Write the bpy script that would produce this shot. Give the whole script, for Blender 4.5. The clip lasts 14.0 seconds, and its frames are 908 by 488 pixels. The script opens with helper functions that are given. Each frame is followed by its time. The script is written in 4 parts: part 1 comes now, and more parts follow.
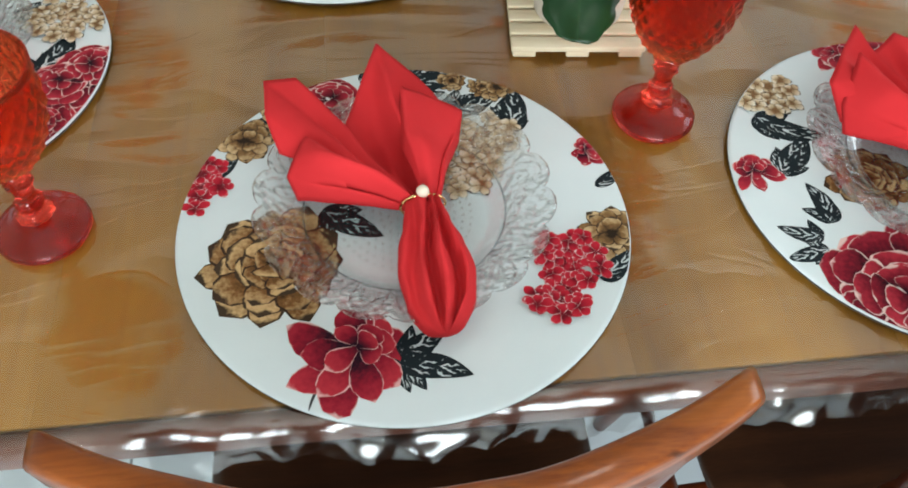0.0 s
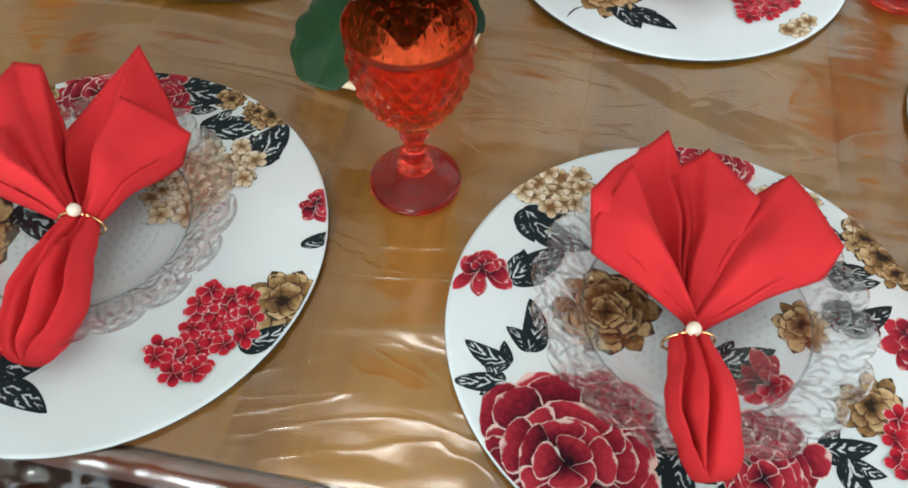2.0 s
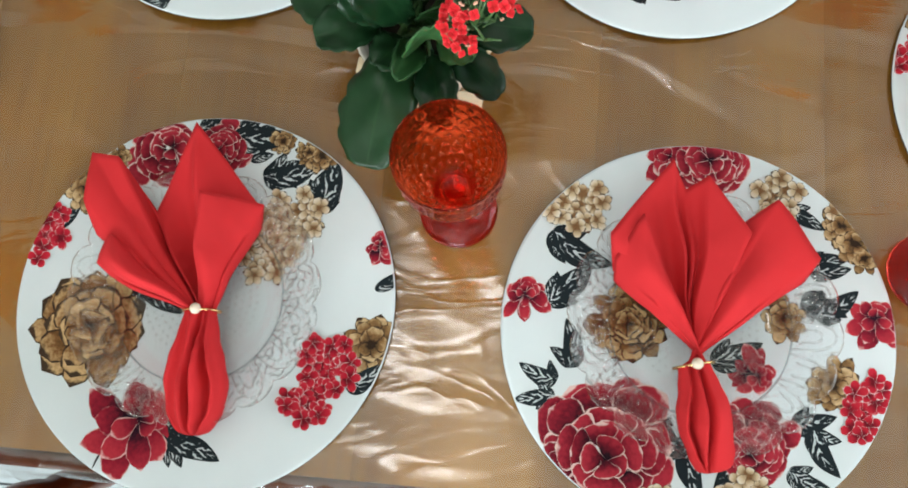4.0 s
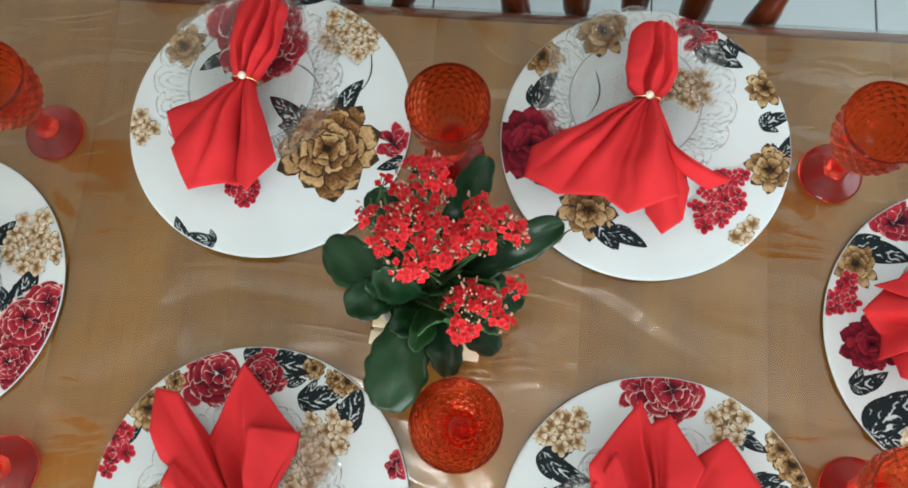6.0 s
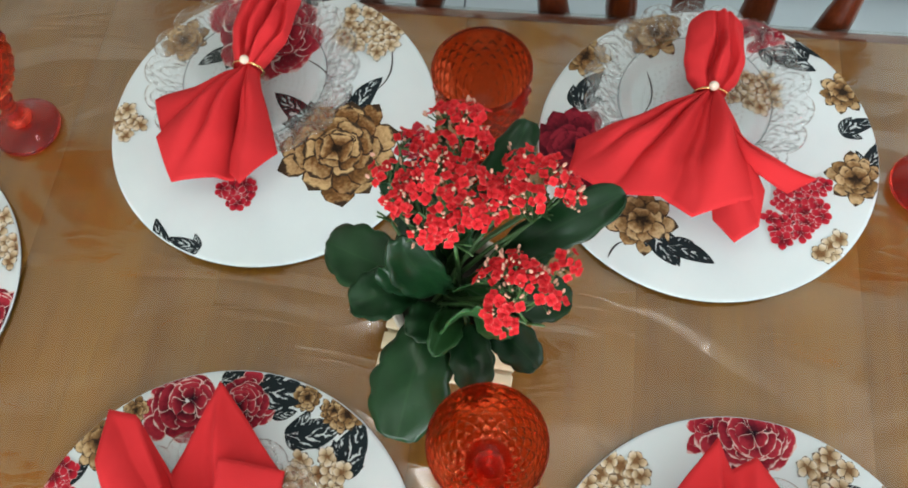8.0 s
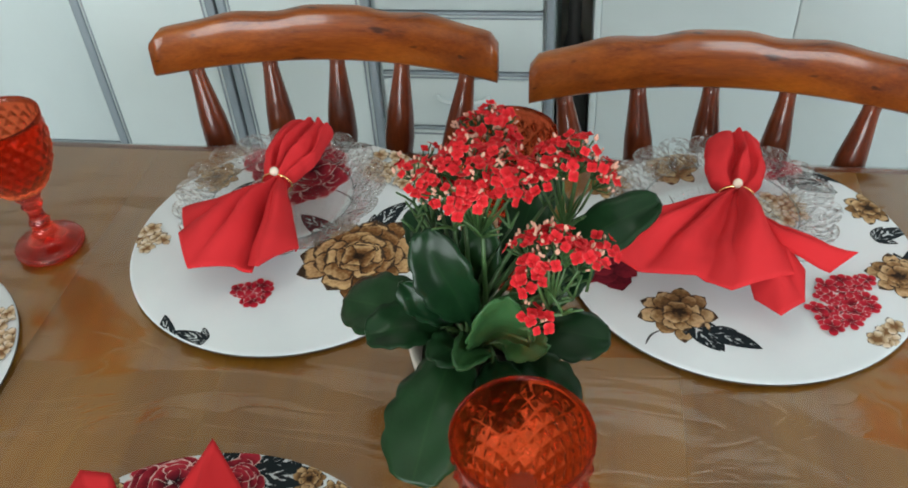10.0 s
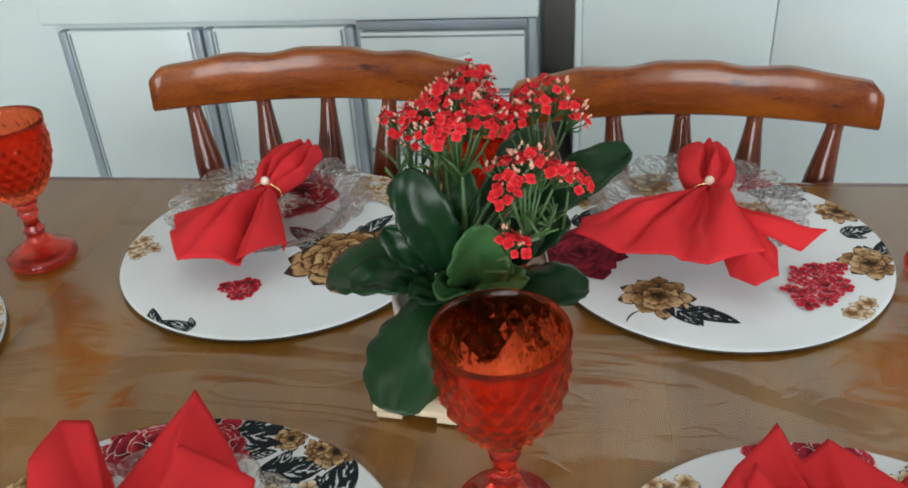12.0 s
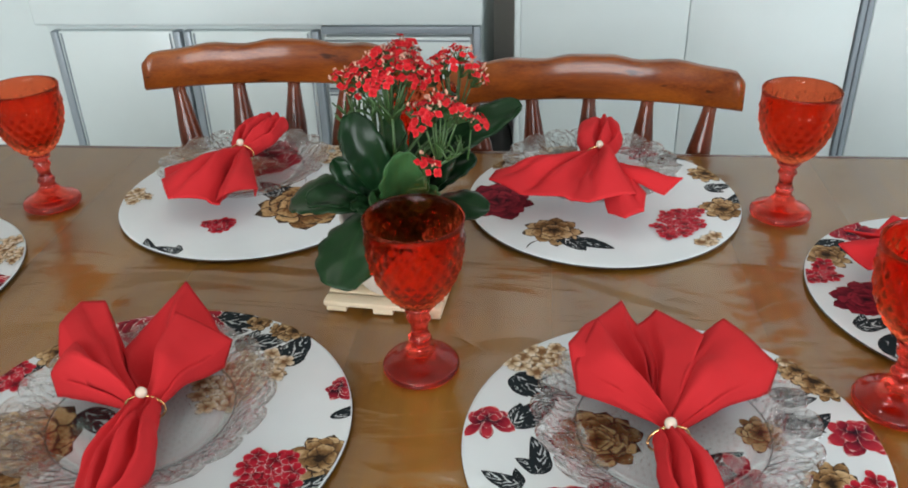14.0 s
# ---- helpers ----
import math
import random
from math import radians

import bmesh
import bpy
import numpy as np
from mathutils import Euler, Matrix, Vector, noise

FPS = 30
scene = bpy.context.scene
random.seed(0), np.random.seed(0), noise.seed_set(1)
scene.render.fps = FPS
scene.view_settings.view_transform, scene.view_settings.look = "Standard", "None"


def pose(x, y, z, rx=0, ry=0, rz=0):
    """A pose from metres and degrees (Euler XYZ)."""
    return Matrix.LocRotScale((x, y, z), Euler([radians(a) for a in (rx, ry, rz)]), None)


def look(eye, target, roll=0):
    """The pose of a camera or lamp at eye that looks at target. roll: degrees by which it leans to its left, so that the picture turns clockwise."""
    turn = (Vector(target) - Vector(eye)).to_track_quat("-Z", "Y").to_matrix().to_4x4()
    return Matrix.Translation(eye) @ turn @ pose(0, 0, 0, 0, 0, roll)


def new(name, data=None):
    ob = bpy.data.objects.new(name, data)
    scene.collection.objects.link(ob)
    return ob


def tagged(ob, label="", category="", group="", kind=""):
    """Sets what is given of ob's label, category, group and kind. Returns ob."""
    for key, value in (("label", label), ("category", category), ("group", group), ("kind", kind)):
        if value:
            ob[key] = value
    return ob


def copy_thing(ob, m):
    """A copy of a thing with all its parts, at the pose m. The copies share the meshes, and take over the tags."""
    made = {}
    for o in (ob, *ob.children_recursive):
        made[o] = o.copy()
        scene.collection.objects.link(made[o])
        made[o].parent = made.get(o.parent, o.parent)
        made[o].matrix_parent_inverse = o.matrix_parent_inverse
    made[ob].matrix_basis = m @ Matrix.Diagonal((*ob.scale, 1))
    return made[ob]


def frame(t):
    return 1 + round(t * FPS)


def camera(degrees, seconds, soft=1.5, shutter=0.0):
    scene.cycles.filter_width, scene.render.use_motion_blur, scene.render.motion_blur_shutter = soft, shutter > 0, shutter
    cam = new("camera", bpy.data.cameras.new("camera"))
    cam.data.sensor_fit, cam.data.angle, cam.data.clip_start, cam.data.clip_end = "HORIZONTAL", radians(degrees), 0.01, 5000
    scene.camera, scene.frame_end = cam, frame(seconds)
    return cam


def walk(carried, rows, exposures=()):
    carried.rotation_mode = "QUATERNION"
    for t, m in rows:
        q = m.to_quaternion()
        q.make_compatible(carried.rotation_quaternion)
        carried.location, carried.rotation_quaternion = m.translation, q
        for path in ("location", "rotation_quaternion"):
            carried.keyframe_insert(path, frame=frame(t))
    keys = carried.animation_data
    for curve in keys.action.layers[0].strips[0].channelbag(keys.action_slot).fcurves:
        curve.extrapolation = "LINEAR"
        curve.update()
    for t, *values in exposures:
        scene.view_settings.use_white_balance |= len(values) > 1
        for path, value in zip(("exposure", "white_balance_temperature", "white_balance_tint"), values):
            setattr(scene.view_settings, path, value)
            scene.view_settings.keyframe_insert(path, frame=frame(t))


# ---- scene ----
cam = camera(56.1, 14.0, soft=1.8)
PATH = [
    (0, (0.038, -0.028, 1.317), (0.206, 1.18, -0.268), 2.1),
    (0.5, (0.177, -0.064, 1.29), (0.244, 1.17, -0.282), 3.4),
    (1, (0.304, -0.003, 1.28), (0.346, 1.231, -0.294), 3.5),
    (1.5, (0.388, 0.048, 1.272), (0.375, 1.287, -0.298), 3.5),
    (2, (0.404, 0.073, 1.309), (0.183, 1.237, -0.302), 0.7),
    (2.2, (0.401, 0.07, 1.34), (0.134, 1.233, -0.266), 0.3),
    (4.3, (0.337, 0.342, 1.598), (0.196, 0.678, -0.368), -19.8),
    (4.5, (0.332, 0.368, 1.625), (0.186, 0.662, -0.348), -24.3),
    (5, (0.337, 0.436, 1.705), (0.236, 0.705, -0.274), -18.8),
    (5.5, (0.347, 0.456, 1.771), (0.224, 0.839, -0.188), -14.4),
    (6, (0.329, 0.475, 1.767), (0.195, 0.968, -0.166), -10.6),
    (6.5, (0.327, 0.468, 1.732), (0.183, 1.09, -0.163), -8.0),
    (7, (0.313, 0.453, 1.687), (0.173, 1.084, -0.205), -7.3),
    (7.2, (0.313, 0.443, 1.66), (0.164, 1.08, -0.23), -7.7),
    (9.3, (0.298, 0.255, 1.436), (0.05, 1.546, -0.071), -4.5),
    (9.5, (0.306, 0.233, 1.414), (0.041, 1.584, -0.037), -4.7),
    (10, (0.313, 0.191, 1.374), (0.042, 1.681, 0.068), -4.1),
    (10.5, (0.318, 0.163, 1.34), (0.051, 1.738, 0.137), -3.6),
    (11, (0.331, 0.147, 1.313), (0.055, 1.789, 0.205), -3.6),
    (11.5, (0.328, 0.123, 1.277), (0.058, 1.793, 0.21), -3.3),
    (12, (0.329, 0.085, 1.268), (0.067, 1.773, 0.229), -3.6),
    (12.5, (0.333, 0.043, 1.275), (0.109, 1.745, 0.249), -3.3),
    (13, (0.339, -0.012, 1.277), (0.158, 1.707, 0.271), -2.9),
    (13.5, (0.373, -0.086, 1.284), (0.193, 1.64, 0.29), -2.5),
    (14, (0.395, -0.139, 1.291), (0.206, 1.588, 0.299), -1.7),
]
walk(cam, [(t, look(eye, target, roll)) for t, eye, target, roll in PATH],
     [(0, 0.03, 6400, 7), (1.2, 0.05, 6500, 9), (5.5, 0.14, 6500, 8), (7.0, 0.15, 6500, 8), (9.5, -0.05, 6550, 9),
      (11, -0.35, 6600, 11), (14, -0.31, 6650, 14)])

# ---- light ----
world = bpy.data.worlds.new("sky")
scene.world = world
world.use_nodes = True
wn = world.node_tree
sky = wn.nodes.new("ShaderNodeTexSky")
sky.sky_type, sky.sun_disc = "NISHITA", False
sky.sun_elevation, sky.sun_rotation = radians(40), radians(200)
wn.links.new(sky.outputs[0], wn.nodes["Background"].inputs[0])
wn.nodes["Background"].inputs[1].default_value = 0.12


def window_light(name, m, sx, sy, watts, colour):
    lamp = bpy.data.lights.new(name, "AREA")
    lamp.shape, lamp.size, lamp.size_y, lamp.energy, lamp.color = "RECTANGLE", sx, sy, watts, colour
    ob = new(name, lamp)
    ob.matrix_world = m
    return ob


window_light("daylight_front", look((0.05, -2.36, 1.55), (0.05, 2, 1.2)), 2.1, 1.25, 114, (0.89, 0.97, 1.0))
window_light("daylight_side", look((2.56, 0.6, 1.6), (-2, 0.6, 1.3)), 1.7, 1.15, 25, (0.89, 0.97, 1.0))
sun = bpy.data.lights.new("sun", "SUN")
sun.energy, sun.angle, sun.color = 2.0, radians(0.6), (1, 0.95, 0.86)
new("sun", sun).matrix_world = look((2.0, -5.5, 4.9), (0, 0, 0))


# ---- materials ----
class Nodes:
    """A material's node tree with short calls."""

    def __init__(self, name):
        self.m = bpy.data.materials.new(name)
        self.m.use_nodes = True
        self.t = self.m.node_tree
        self.b = self.t.nodes["Principled BSDF"]
        self.out = self.t.nodes["Material Output"]

    def put(self, key, value):
        if isinstance(value, bpy.types.NodeSocket):
            self.t.links.new(value, self.b.inputs[key])
        elif isinstance(value, tuple):
            self.b.inputs[key].default_value = (*value, 1)
        else:
            self.b.inputs[key].default_value = value
        return self

    def node(self, kind, **props):
        n = self.t.nodes.new(kind)
        for k, v in props.items():
            if k == "operation":
                n.operation = v
            elif k == "data_type":
                n.data_type = v
            elif k == "blend_type":
                n.blend_type = v
            elif k == "feature":
                n.feature = v
            elif k == "wave_type":
                n.wave_type = v
            elif k == "bands_direction":
                n.bands_direction = v
        return n

    def link(self, a, b):
        self.t.links.new(a, b)

    def coords(self, scale=(1, 1, 1), kind="Object", turn=(0, 0, 0)):
        c, m = self.node("ShaderNodeTexCoord"), self.node("ShaderNodeMapping")
        self.link(c.outputs[kind], m.inputs["Vector"])
        m.inputs["Scale"].default_value, m.inputs["Rotation"].default_value = scale, turn
        return m.outputs[0]

    def noise(self, vector, scale, detail=4, rough=0.55, warp=0.0):
        n = self.node("ShaderNodeTexNoise")
        self.link(vector, n.inputs["Vector"])
        for k, v in (("Scale", scale), ("Detail", detail), ("Roughness", rough), ("Distortion", warp)):
            n.inputs[k].default_value = v
        return n.outputs["Fac"]

    def ramp(self, fac, *stops):
        n = self.node("ShaderNodeValToRGB")
        self.link(fac, n.inputs[0])
        e = n.color_ramp.elements
        while len(e) < len(stops):
            e.new(0.5)
        for s, (p, c) in zip(e, stops):
            s.position, s.color = p, (*c, 1) if isinstance(c, tuple) else (c, c, c, 1)
        return n.outputs["Color"]

    def math(self, op, a, b=0.0, c=0.0):
        n = self.node("ShaderNodeMath", operation=op)
        for i, v in enumerate((a, b, c)):
            if isinstance(v, bpy.types.NodeSocket):
                self.link(v, n.inputs[i])
            else:
                n.inputs[i].default_value = v
        return n.outputs[0]

    def mix(self, fac, a, b, blend="MIX"):
        n = self.node("ShaderNodeMix", data_type="RGBA", blend_type=blend)
        for k, v in ((0, fac), (6, a), (7, b)):
            if isinstance(v, bpy.types.NodeSocket):
                self.link(v, n.inputs[k])
            else:
                n.inputs[k].default_value = (*v, 1) if isinstance(v, tuple) else v
        return n.outputs[2]

    def bump(self, height, strength=0.3, distance=0.001):
        n = self.node("ShaderNodeBump")
        self.link(height, n.inputs["Height"])
        n.inputs["Strength"].default_value, n.inputs["Distance"].default_value = strength, distance
        self.link(n.outputs[0], self.b.inputs["Normal"])
        return n.outputs[0]

    def uv(self):
        c, s = self.node("ShaderNodeTexCoord"), self.node("ShaderNodeSeparateXYZ")
        self.link(c.outputs["UV"], s.inputs[0])
        return s.outputs[0], s.outputs[1]

    def island(self):
        return self.node("ShaderNodeNewGeometry").outputs["Random Per Island"]


def wood(name, dark, mid, light, scale=1.0, rough=0.3, coat=0.6, along="x", band=6.0, knots=False, boards=False, sheen=0.05):
    n = Nodes(name)
    stretch = {"x": (1.2, 14, 14), "z": (14, 14, 1.2), "y": (14, 1.2, 14)}[along]
    v = n.coords(tuple(s * scale for s in stretch))
    broad = n.noise(v, band * 0.25, 3, 0.5, 0.6)
    fine = n.noise(v, band * 3, 6, 0.65, 0.2)
    fac = n.math("ADD", n.math("MULTIPLY", broad, 0.65), n.math("MULTIPLY", fine, 0.35))
    col = n.ramp(fac, (0.32, dark), (0.5, mid), (0.68, light))
    spots = n.noise(n.coords((3, 3, 3)), 2.2, 3)
    col = n.mix(n.ramp(spots, (0.35, 0.0), (0.75, 0.35)), col, dark)
    if boards:
        one = n.node("ShaderNodeObjectInfo").outputs["Random"]
        col = n.mix(n.math("MULTIPLY", one, 0.10), col, dark)
        line = n.noise(n.coords(tuple(q * (0.6 if q < 5 else 2.6) for q in stretch)), 5.0, 4, 0.6, 0.4)
        col = n.mix(n.ramp(line, (0.52, 0.0), (0.72, 0.35)), col, tuple(q * 0.8 for q in dark))
    if knots:
        k = n.noise(n.coords(tuple(q * (3 if q < 5 else 1.2) for q in stretch)), 3.4, 2, 0.5)
        col = n.mix(n.ramp(k, (0.66, 0.0), (0.72, 0.85)), col, tuple(q * 0.3 for q in dark))
    n.put("Base Color", col).put("Roughness", n.math("ADD", n.math("MULTIPLY", fine, 0.16), rough - 0.08))
    n.put("Coat Weight", coat).put("Coat Roughness", sheen).put("Specular IOR Level", 0.22)
    n.bump(fine, 0.18, 0.0006)
    return n.m


def paint(name, colour, rough=0.35, patch=0.06, grain=0.05, metal=0.0, coat=0.0):
    n = Nodes(name)
    a = n.noise(n.coords((1, 1, 1)), 3.0, 5)
    b = n.noise(n.coords((1, 1, 1)), 160.0, 3)
    worn = tuple(c * (1 - patch * 3) for c in colour)
    n.put("Base Color", n.mix(n.ramp(a, (0.35, 0.0), (0.8, 1.0)), colour, worn))
    n.put("Roughness", n.math("ADD", n.math("MULTIPLY", a, 0.2), rough - 0.1)).put("Metallic", metal).put("Coat Weight", coat)
    n.bump(b, grain, 0.0005)
    return n.m


def tinted_glass(name, colour, pass_colour, rough=0.03, clear=0.5, ior=1.48):
    """Glass whose body also lets tinted light straight through."""
    n = Nodes(name)
    t = n.t
    n.put("Base Color", colour).put("Roughness", rough).put("IOR", ior).put("Transmission Weight", 1.0)
    tr, mx = n.node("ShaderNodeBsdfTransparent"), n.node("ShaderNodeMixShader")
    tr.inputs[0].default_value = (*pass_colour, 1)
    mx.inputs[0].default_value = clear
    t.links.new(n.b.outputs[0], mx.inputs[1])
    t.links.new(tr.outputs[0], mx.inputs[2])
    t.links.new(mx.outputs[0], n.out.inputs[0])
    return n.m


def film():
    """Clear vinyl: bare transmission under a wavy gloss."""
    n = Nodes("clear_vinyl")
    t = n.t
    tr, gl, mx = n.node("ShaderNodeBsdfTransparent"), n.node("ShaderNodeBsdfGlossy"), n.node("ShaderNodeMixShader")
    tr.inputs[0].default_value = (0.97, 0.97, 0.96, 1)
    gl.inputs["Roughness"].default_value = 0.2
    fr = n.node("ShaderNodeLayerWeight")
    big = n.noise(n.coords((2, 4, 3)), 1.9, 1, 0.4, 1.8)
    small = n.noise(n.coords((4, 9, 4), turn=(0, 0, 0.5)), 2.2, 2, 0.5, 1.0)
    line = n.noise(n.coords((2.4, 6, 3), turn=(0, 0, -0.3)), 1.9, 2, 0.45, 2.2)
    line = n.math("POWER", n.math("SUBTRACT", 1.0, n.math("ABSOLUTE", n.math("SUBTRACT", n.math("MULTIPLY", line, 2.0), 1.0))), 14.0)
    tiny = n.noise(n.coords((8, 20, 8), turn=(0, 0, 0.2)), 3.0, 2, 0.5, 0.6)
    h = n.math("ADD", big, n.math("MULTIPLY", small, 0.055))
    h = n.math("ADD", h, n.math("MULTIPLY", line, 0.032))
    h = n.math("ADD", h, n.math("MULTIPLY", tiny, 0.028))
    nm = n.bump(h, 0.6, 0.022)
    n.link(nm, gl.inputs["Normal"])
    gloss = n.math("ADD", n.math("MULTIPLY", n.math("POWER", fr.outputs["Facing"], 4.4), 0.32), 0.145)
    n.link(gloss, mx.inputs[0])
    n.link(tr.outputs[0], mx.inputs[1])
    n.link(gl.outputs[0], mx.inputs[2])
    n.link(mx.outputs[0], n.out.inputs[0])
    return n.m


def pressed_glass():
    """Thin clear pressed glass: straight transmission under a sharp gloss; scrolls and ribs are pressed into the rim."""
    n = Nodes("clear_glass")
    tr, gl, rf = n.node("ShaderNodeBsdfTransparent"), n.node("ShaderNodeBsdfGlossy"), n.node("ShaderNodeBsdfRefraction")
    tr.inputs[0].default_value = (0.992, 0.995, 0.995, 1)
    gl.inputs["Roughness"].default_value = 0.06
    rf.inputs["Roughness"].default_value, rf.inputs["IOR"].default_value = 0.02, 1.3
    obj = n.coords((1, 1, 1))
    xyz = n.node("ShaderNodeSeparateXYZ")
    n.link(obj, xyz.inputs[0])
    x, y = xyz.outputs[0], xyz.outputs[1]
    r = n.math("SQRT", n.math("ADD", n.math("MULTIPLY", x, x), n.math("MULTIPLY", y, y)))
    ang = n.math("ARCTAN2", y, x)
    rim = n.ramp(n.math("MULTIPLY", r, 8.0), (0.60, 0.0), (0.66, 1.0))
    ribs = n.math("SINE", n.math("ADD", n.math("MULTIPLY", ang, 54.0), n.math("MULTIPLY", n.math("SINE", n.math("MULTIPLY", r, 260.0)), 3.0)))
    curl = n.node("ShaderNodeTexVoronoi", feature="SMOOTH_F1")
    n.link(obj, curl.inputs["Vector"])
    curl.inputs["Scale"].default_value = 70
    rings = n.math("SINE", n.math("MULTIPLY", curl.outputs["Distance"], 17.0))
    h = n.math("MULTIPLY", n.math("ADD", n.math("MULTIPLY", ribs, 0.5), rings), rim)
    nm = n.bump(h, 0.55, 0.0011)
    fr = n.node("ShaderNodeLayerWeight")
    n.link(nm, fr.inputs["Normal"])
    n.link(nm, gl.inputs["Normal"])
    n.link(nm, rf.inputs["Normal"])
    gloss = n.math("ADD", n.math("MULTIPLY", n.math("POWER", fr.outputs["Facing"], 2.4), 0.88), 0.030)
    body, mx = n.node("ShaderNodeMixShader"), n.node("ShaderNodeMixShader")
    n.link(n.math("MULTIPLY", rim, 0.20), body.inputs[0])
    n.link(tr.outputs[0], body.inputs[1])
    n.link(rf.outputs[0], body.inputs[2])
    n.link(gloss, mx.inputs[0])
    n.link(body.outputs[0], mx.inputs[1])
    n.link(gl.outputs[0], mx.inputs[2])
    n.link(mx.outputs[0], n.out.inputs[0])
    return n.m


def cloth(name, colour, dark, weave=900, rough=0.75, sheen=0.3):
    n = Nodes(name)
    v = n.coords((1, 1, 1))
    a = n.noise(v, 14, 4)
    n.put("Base Color", n.mix(n.ramp(a, (0.3, 0.0), (0.8, 1.0)), colour, dark)).put("Roughness", rough)
    n.put("Sheen Weight", sheen).put("Sheen Roughness", 0.4).put("Specular IOR Level", 0.12)
    w = n.noise(v, weave, 2)
    f = n.noise(v, 60, 3)
    n.bump(n.math("ADD", w, n.math("MULTIPLY", f, 0.8)), 0.25, 0.0006)
    return n.m


def printed(name, base, mid, tip, edge, edge_amount=0.5, streak=0.35, rim0=0.93):
    """Printed petal: colour runs from its root to its tip, with drawn outline and veins."""
    n = Nodes(name)
    u, v = n.uv()
    side = n.math("ABSOLUTE", n.math("SUBTRACT", n.math("MULTIPLY", u, 2.0), 1.0))
    obj = n.coords((1, 1, 1))
    s = n.noise(obj, 260, 3)
    isl = n.island()
    run = n.math("ADD", v, n.math("MULTIPLY", n.math("SUBTRACT", s, 0.5), streak))
    run = n.math("ADD", run, n.math("MULTIPLY", n.math("SUBTRACT", isl, 0.5), 0.45))
    col = n.ramp(run, (0.16, base), (0.56, mid), (0.98, tip))
    rim = n.math("MAXIMUM", side, v)
    rim = n.math("ADD", rim, n.math("MULTIPLY", n.math("SUBTRACT", n.noise(obj, 90, 3), 0.5), 0.35))
    rim = n.math("ADD", rim, n.math("MULTIPLY", isl, 0.06))
    line = n.ramp(rim, (rim0, 0.0), (rim0 + 0.06, edge_amount))
    n.put("Base Color", n.mix(line, col, edge)).put("Roughness", 0.7).put("Specular IOR Level", 0.12)
    n.bump(n.noise(obj, 900, 2), 0.2, 0.0005)
    return n.m


def printed_leaf():
    n = Nodes("printed_leaf")
    u, v = n.uv()
    side = n.math("ABSOLUTE", n.math("SUBTRACT", n.math("MULTIPLY", u, 2.0), 1.0))
    obj = n.coords((1, 1, 1))
    ph = n.math("SUBTRACT", n.math("MULTIPLY", v, 26.0), n.math("MULTIPLY", side, 11.0))
    ph = n.math("ADD", ph, n.math("MULTIPLY", n.noise(obj, 120, 3), 13.0))
    wave = n.math("SINE", ph)
    mask = n.math("MULTIPLY", wave, n.math("SUBTRACT", 1.15, side))
    mask = n.math("ADD", mask, n.math("MULTIPLY", n.math("SUBTRACT", n.noise(obj, 95, 3), 0.5), 3.2))
    outline = n.ramp(n.math("MAXIMUM", side, v), (0.80, 1.0), (0.90, 0.0))
    vein = n.math("MULTIPLY", n.ramp(mask, (0.50, 0.0), (0.78, 0.9)), outline)
    col = n.mix(vein, (0.012, 0.018, 0.022), (0.62, 0.68, 0.7))
    n.put("Base Color", col).put("Roughness", 0.7).put("Specular IOR Level", 0.12)
    return n.m


M_TABLE = wood("table_wood", (0.192, 0.073, 0.008), (0.303, 0.135, 0.016), (0.368, 0.179, 0.025), 0.6, 0.42, 0.1, "y", boards=True)
M_CHAIR = wood("chair_wood", (0.10, 0.018, 0.003), (0.230, 0.054, 0.006), (0.34, 0.094, 0.011), 1.6, 0.36, 0.4, knots=True, sheen=0.12)
M_EDGE = wood("edge_wood", (0.045, 0.009, 0.003), (0.10, 0.022, 0.005), (0.16, 0.040, 0.009), 1.4, 0.42, 0.12)
M_SPINDLE = wood("spindle_wood", (0.055, 0.009, 0.003), (0.12, 0.022, 0.005), (0.20, 0.042, 0.008), 1.6, 0.32, 0.5, "z")
# Brown seat wood, coloured darker to include the shade by the table.
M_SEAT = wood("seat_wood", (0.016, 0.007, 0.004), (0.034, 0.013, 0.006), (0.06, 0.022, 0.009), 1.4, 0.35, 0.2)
M_CREAM = wood("cream_wood", (0.62, 0.50, 0.33), (0.72, 0.61, 0.43), (0.80, 0.70, 0.53), 3.0, 0.5, 0.0)
M_MAT = cloth("white_print_cloth", (0.685, 0.735, 0.755), (0.635, 0.69, 0.715), 1100, 0.6, 0.1)
M_MAT_EDGE = cloth("mat_edge", (0.06, 0.045, 0.04), (0.03, 0.025, 0.022), 900, 0.7)
M_NAPKIN = cloth("red_cloth", (0.60, 0.030, 0.036), (0.54, 0.023, 0.028), 1300, 0.85, 0.0)
M_RED_GLASS = tinted_glass("orange_red_glass", (0.94, 0.150, 0.058), (0.96, 0.42, 0.25), 0.008, 0.20, 1.27)
M_RED_DEEP = tinted_glass("deep_red_glass", (0.90, 0.085, 0.055), (0.92, 0.24, 0.18), 0.012, 0.22)
M_GLASS = pressed_glass()
# Grey tint imitates the dark line that refraction draws at the plate's well.
M_REFRACTION_LINE = tinted_glass("refraction_line_glass", (0.80, 0.83, 0.84), (0.82, 0.85, 0.86), 0.03, 0.6)
M_FILM = film()
n = Nodes("opal_glow")
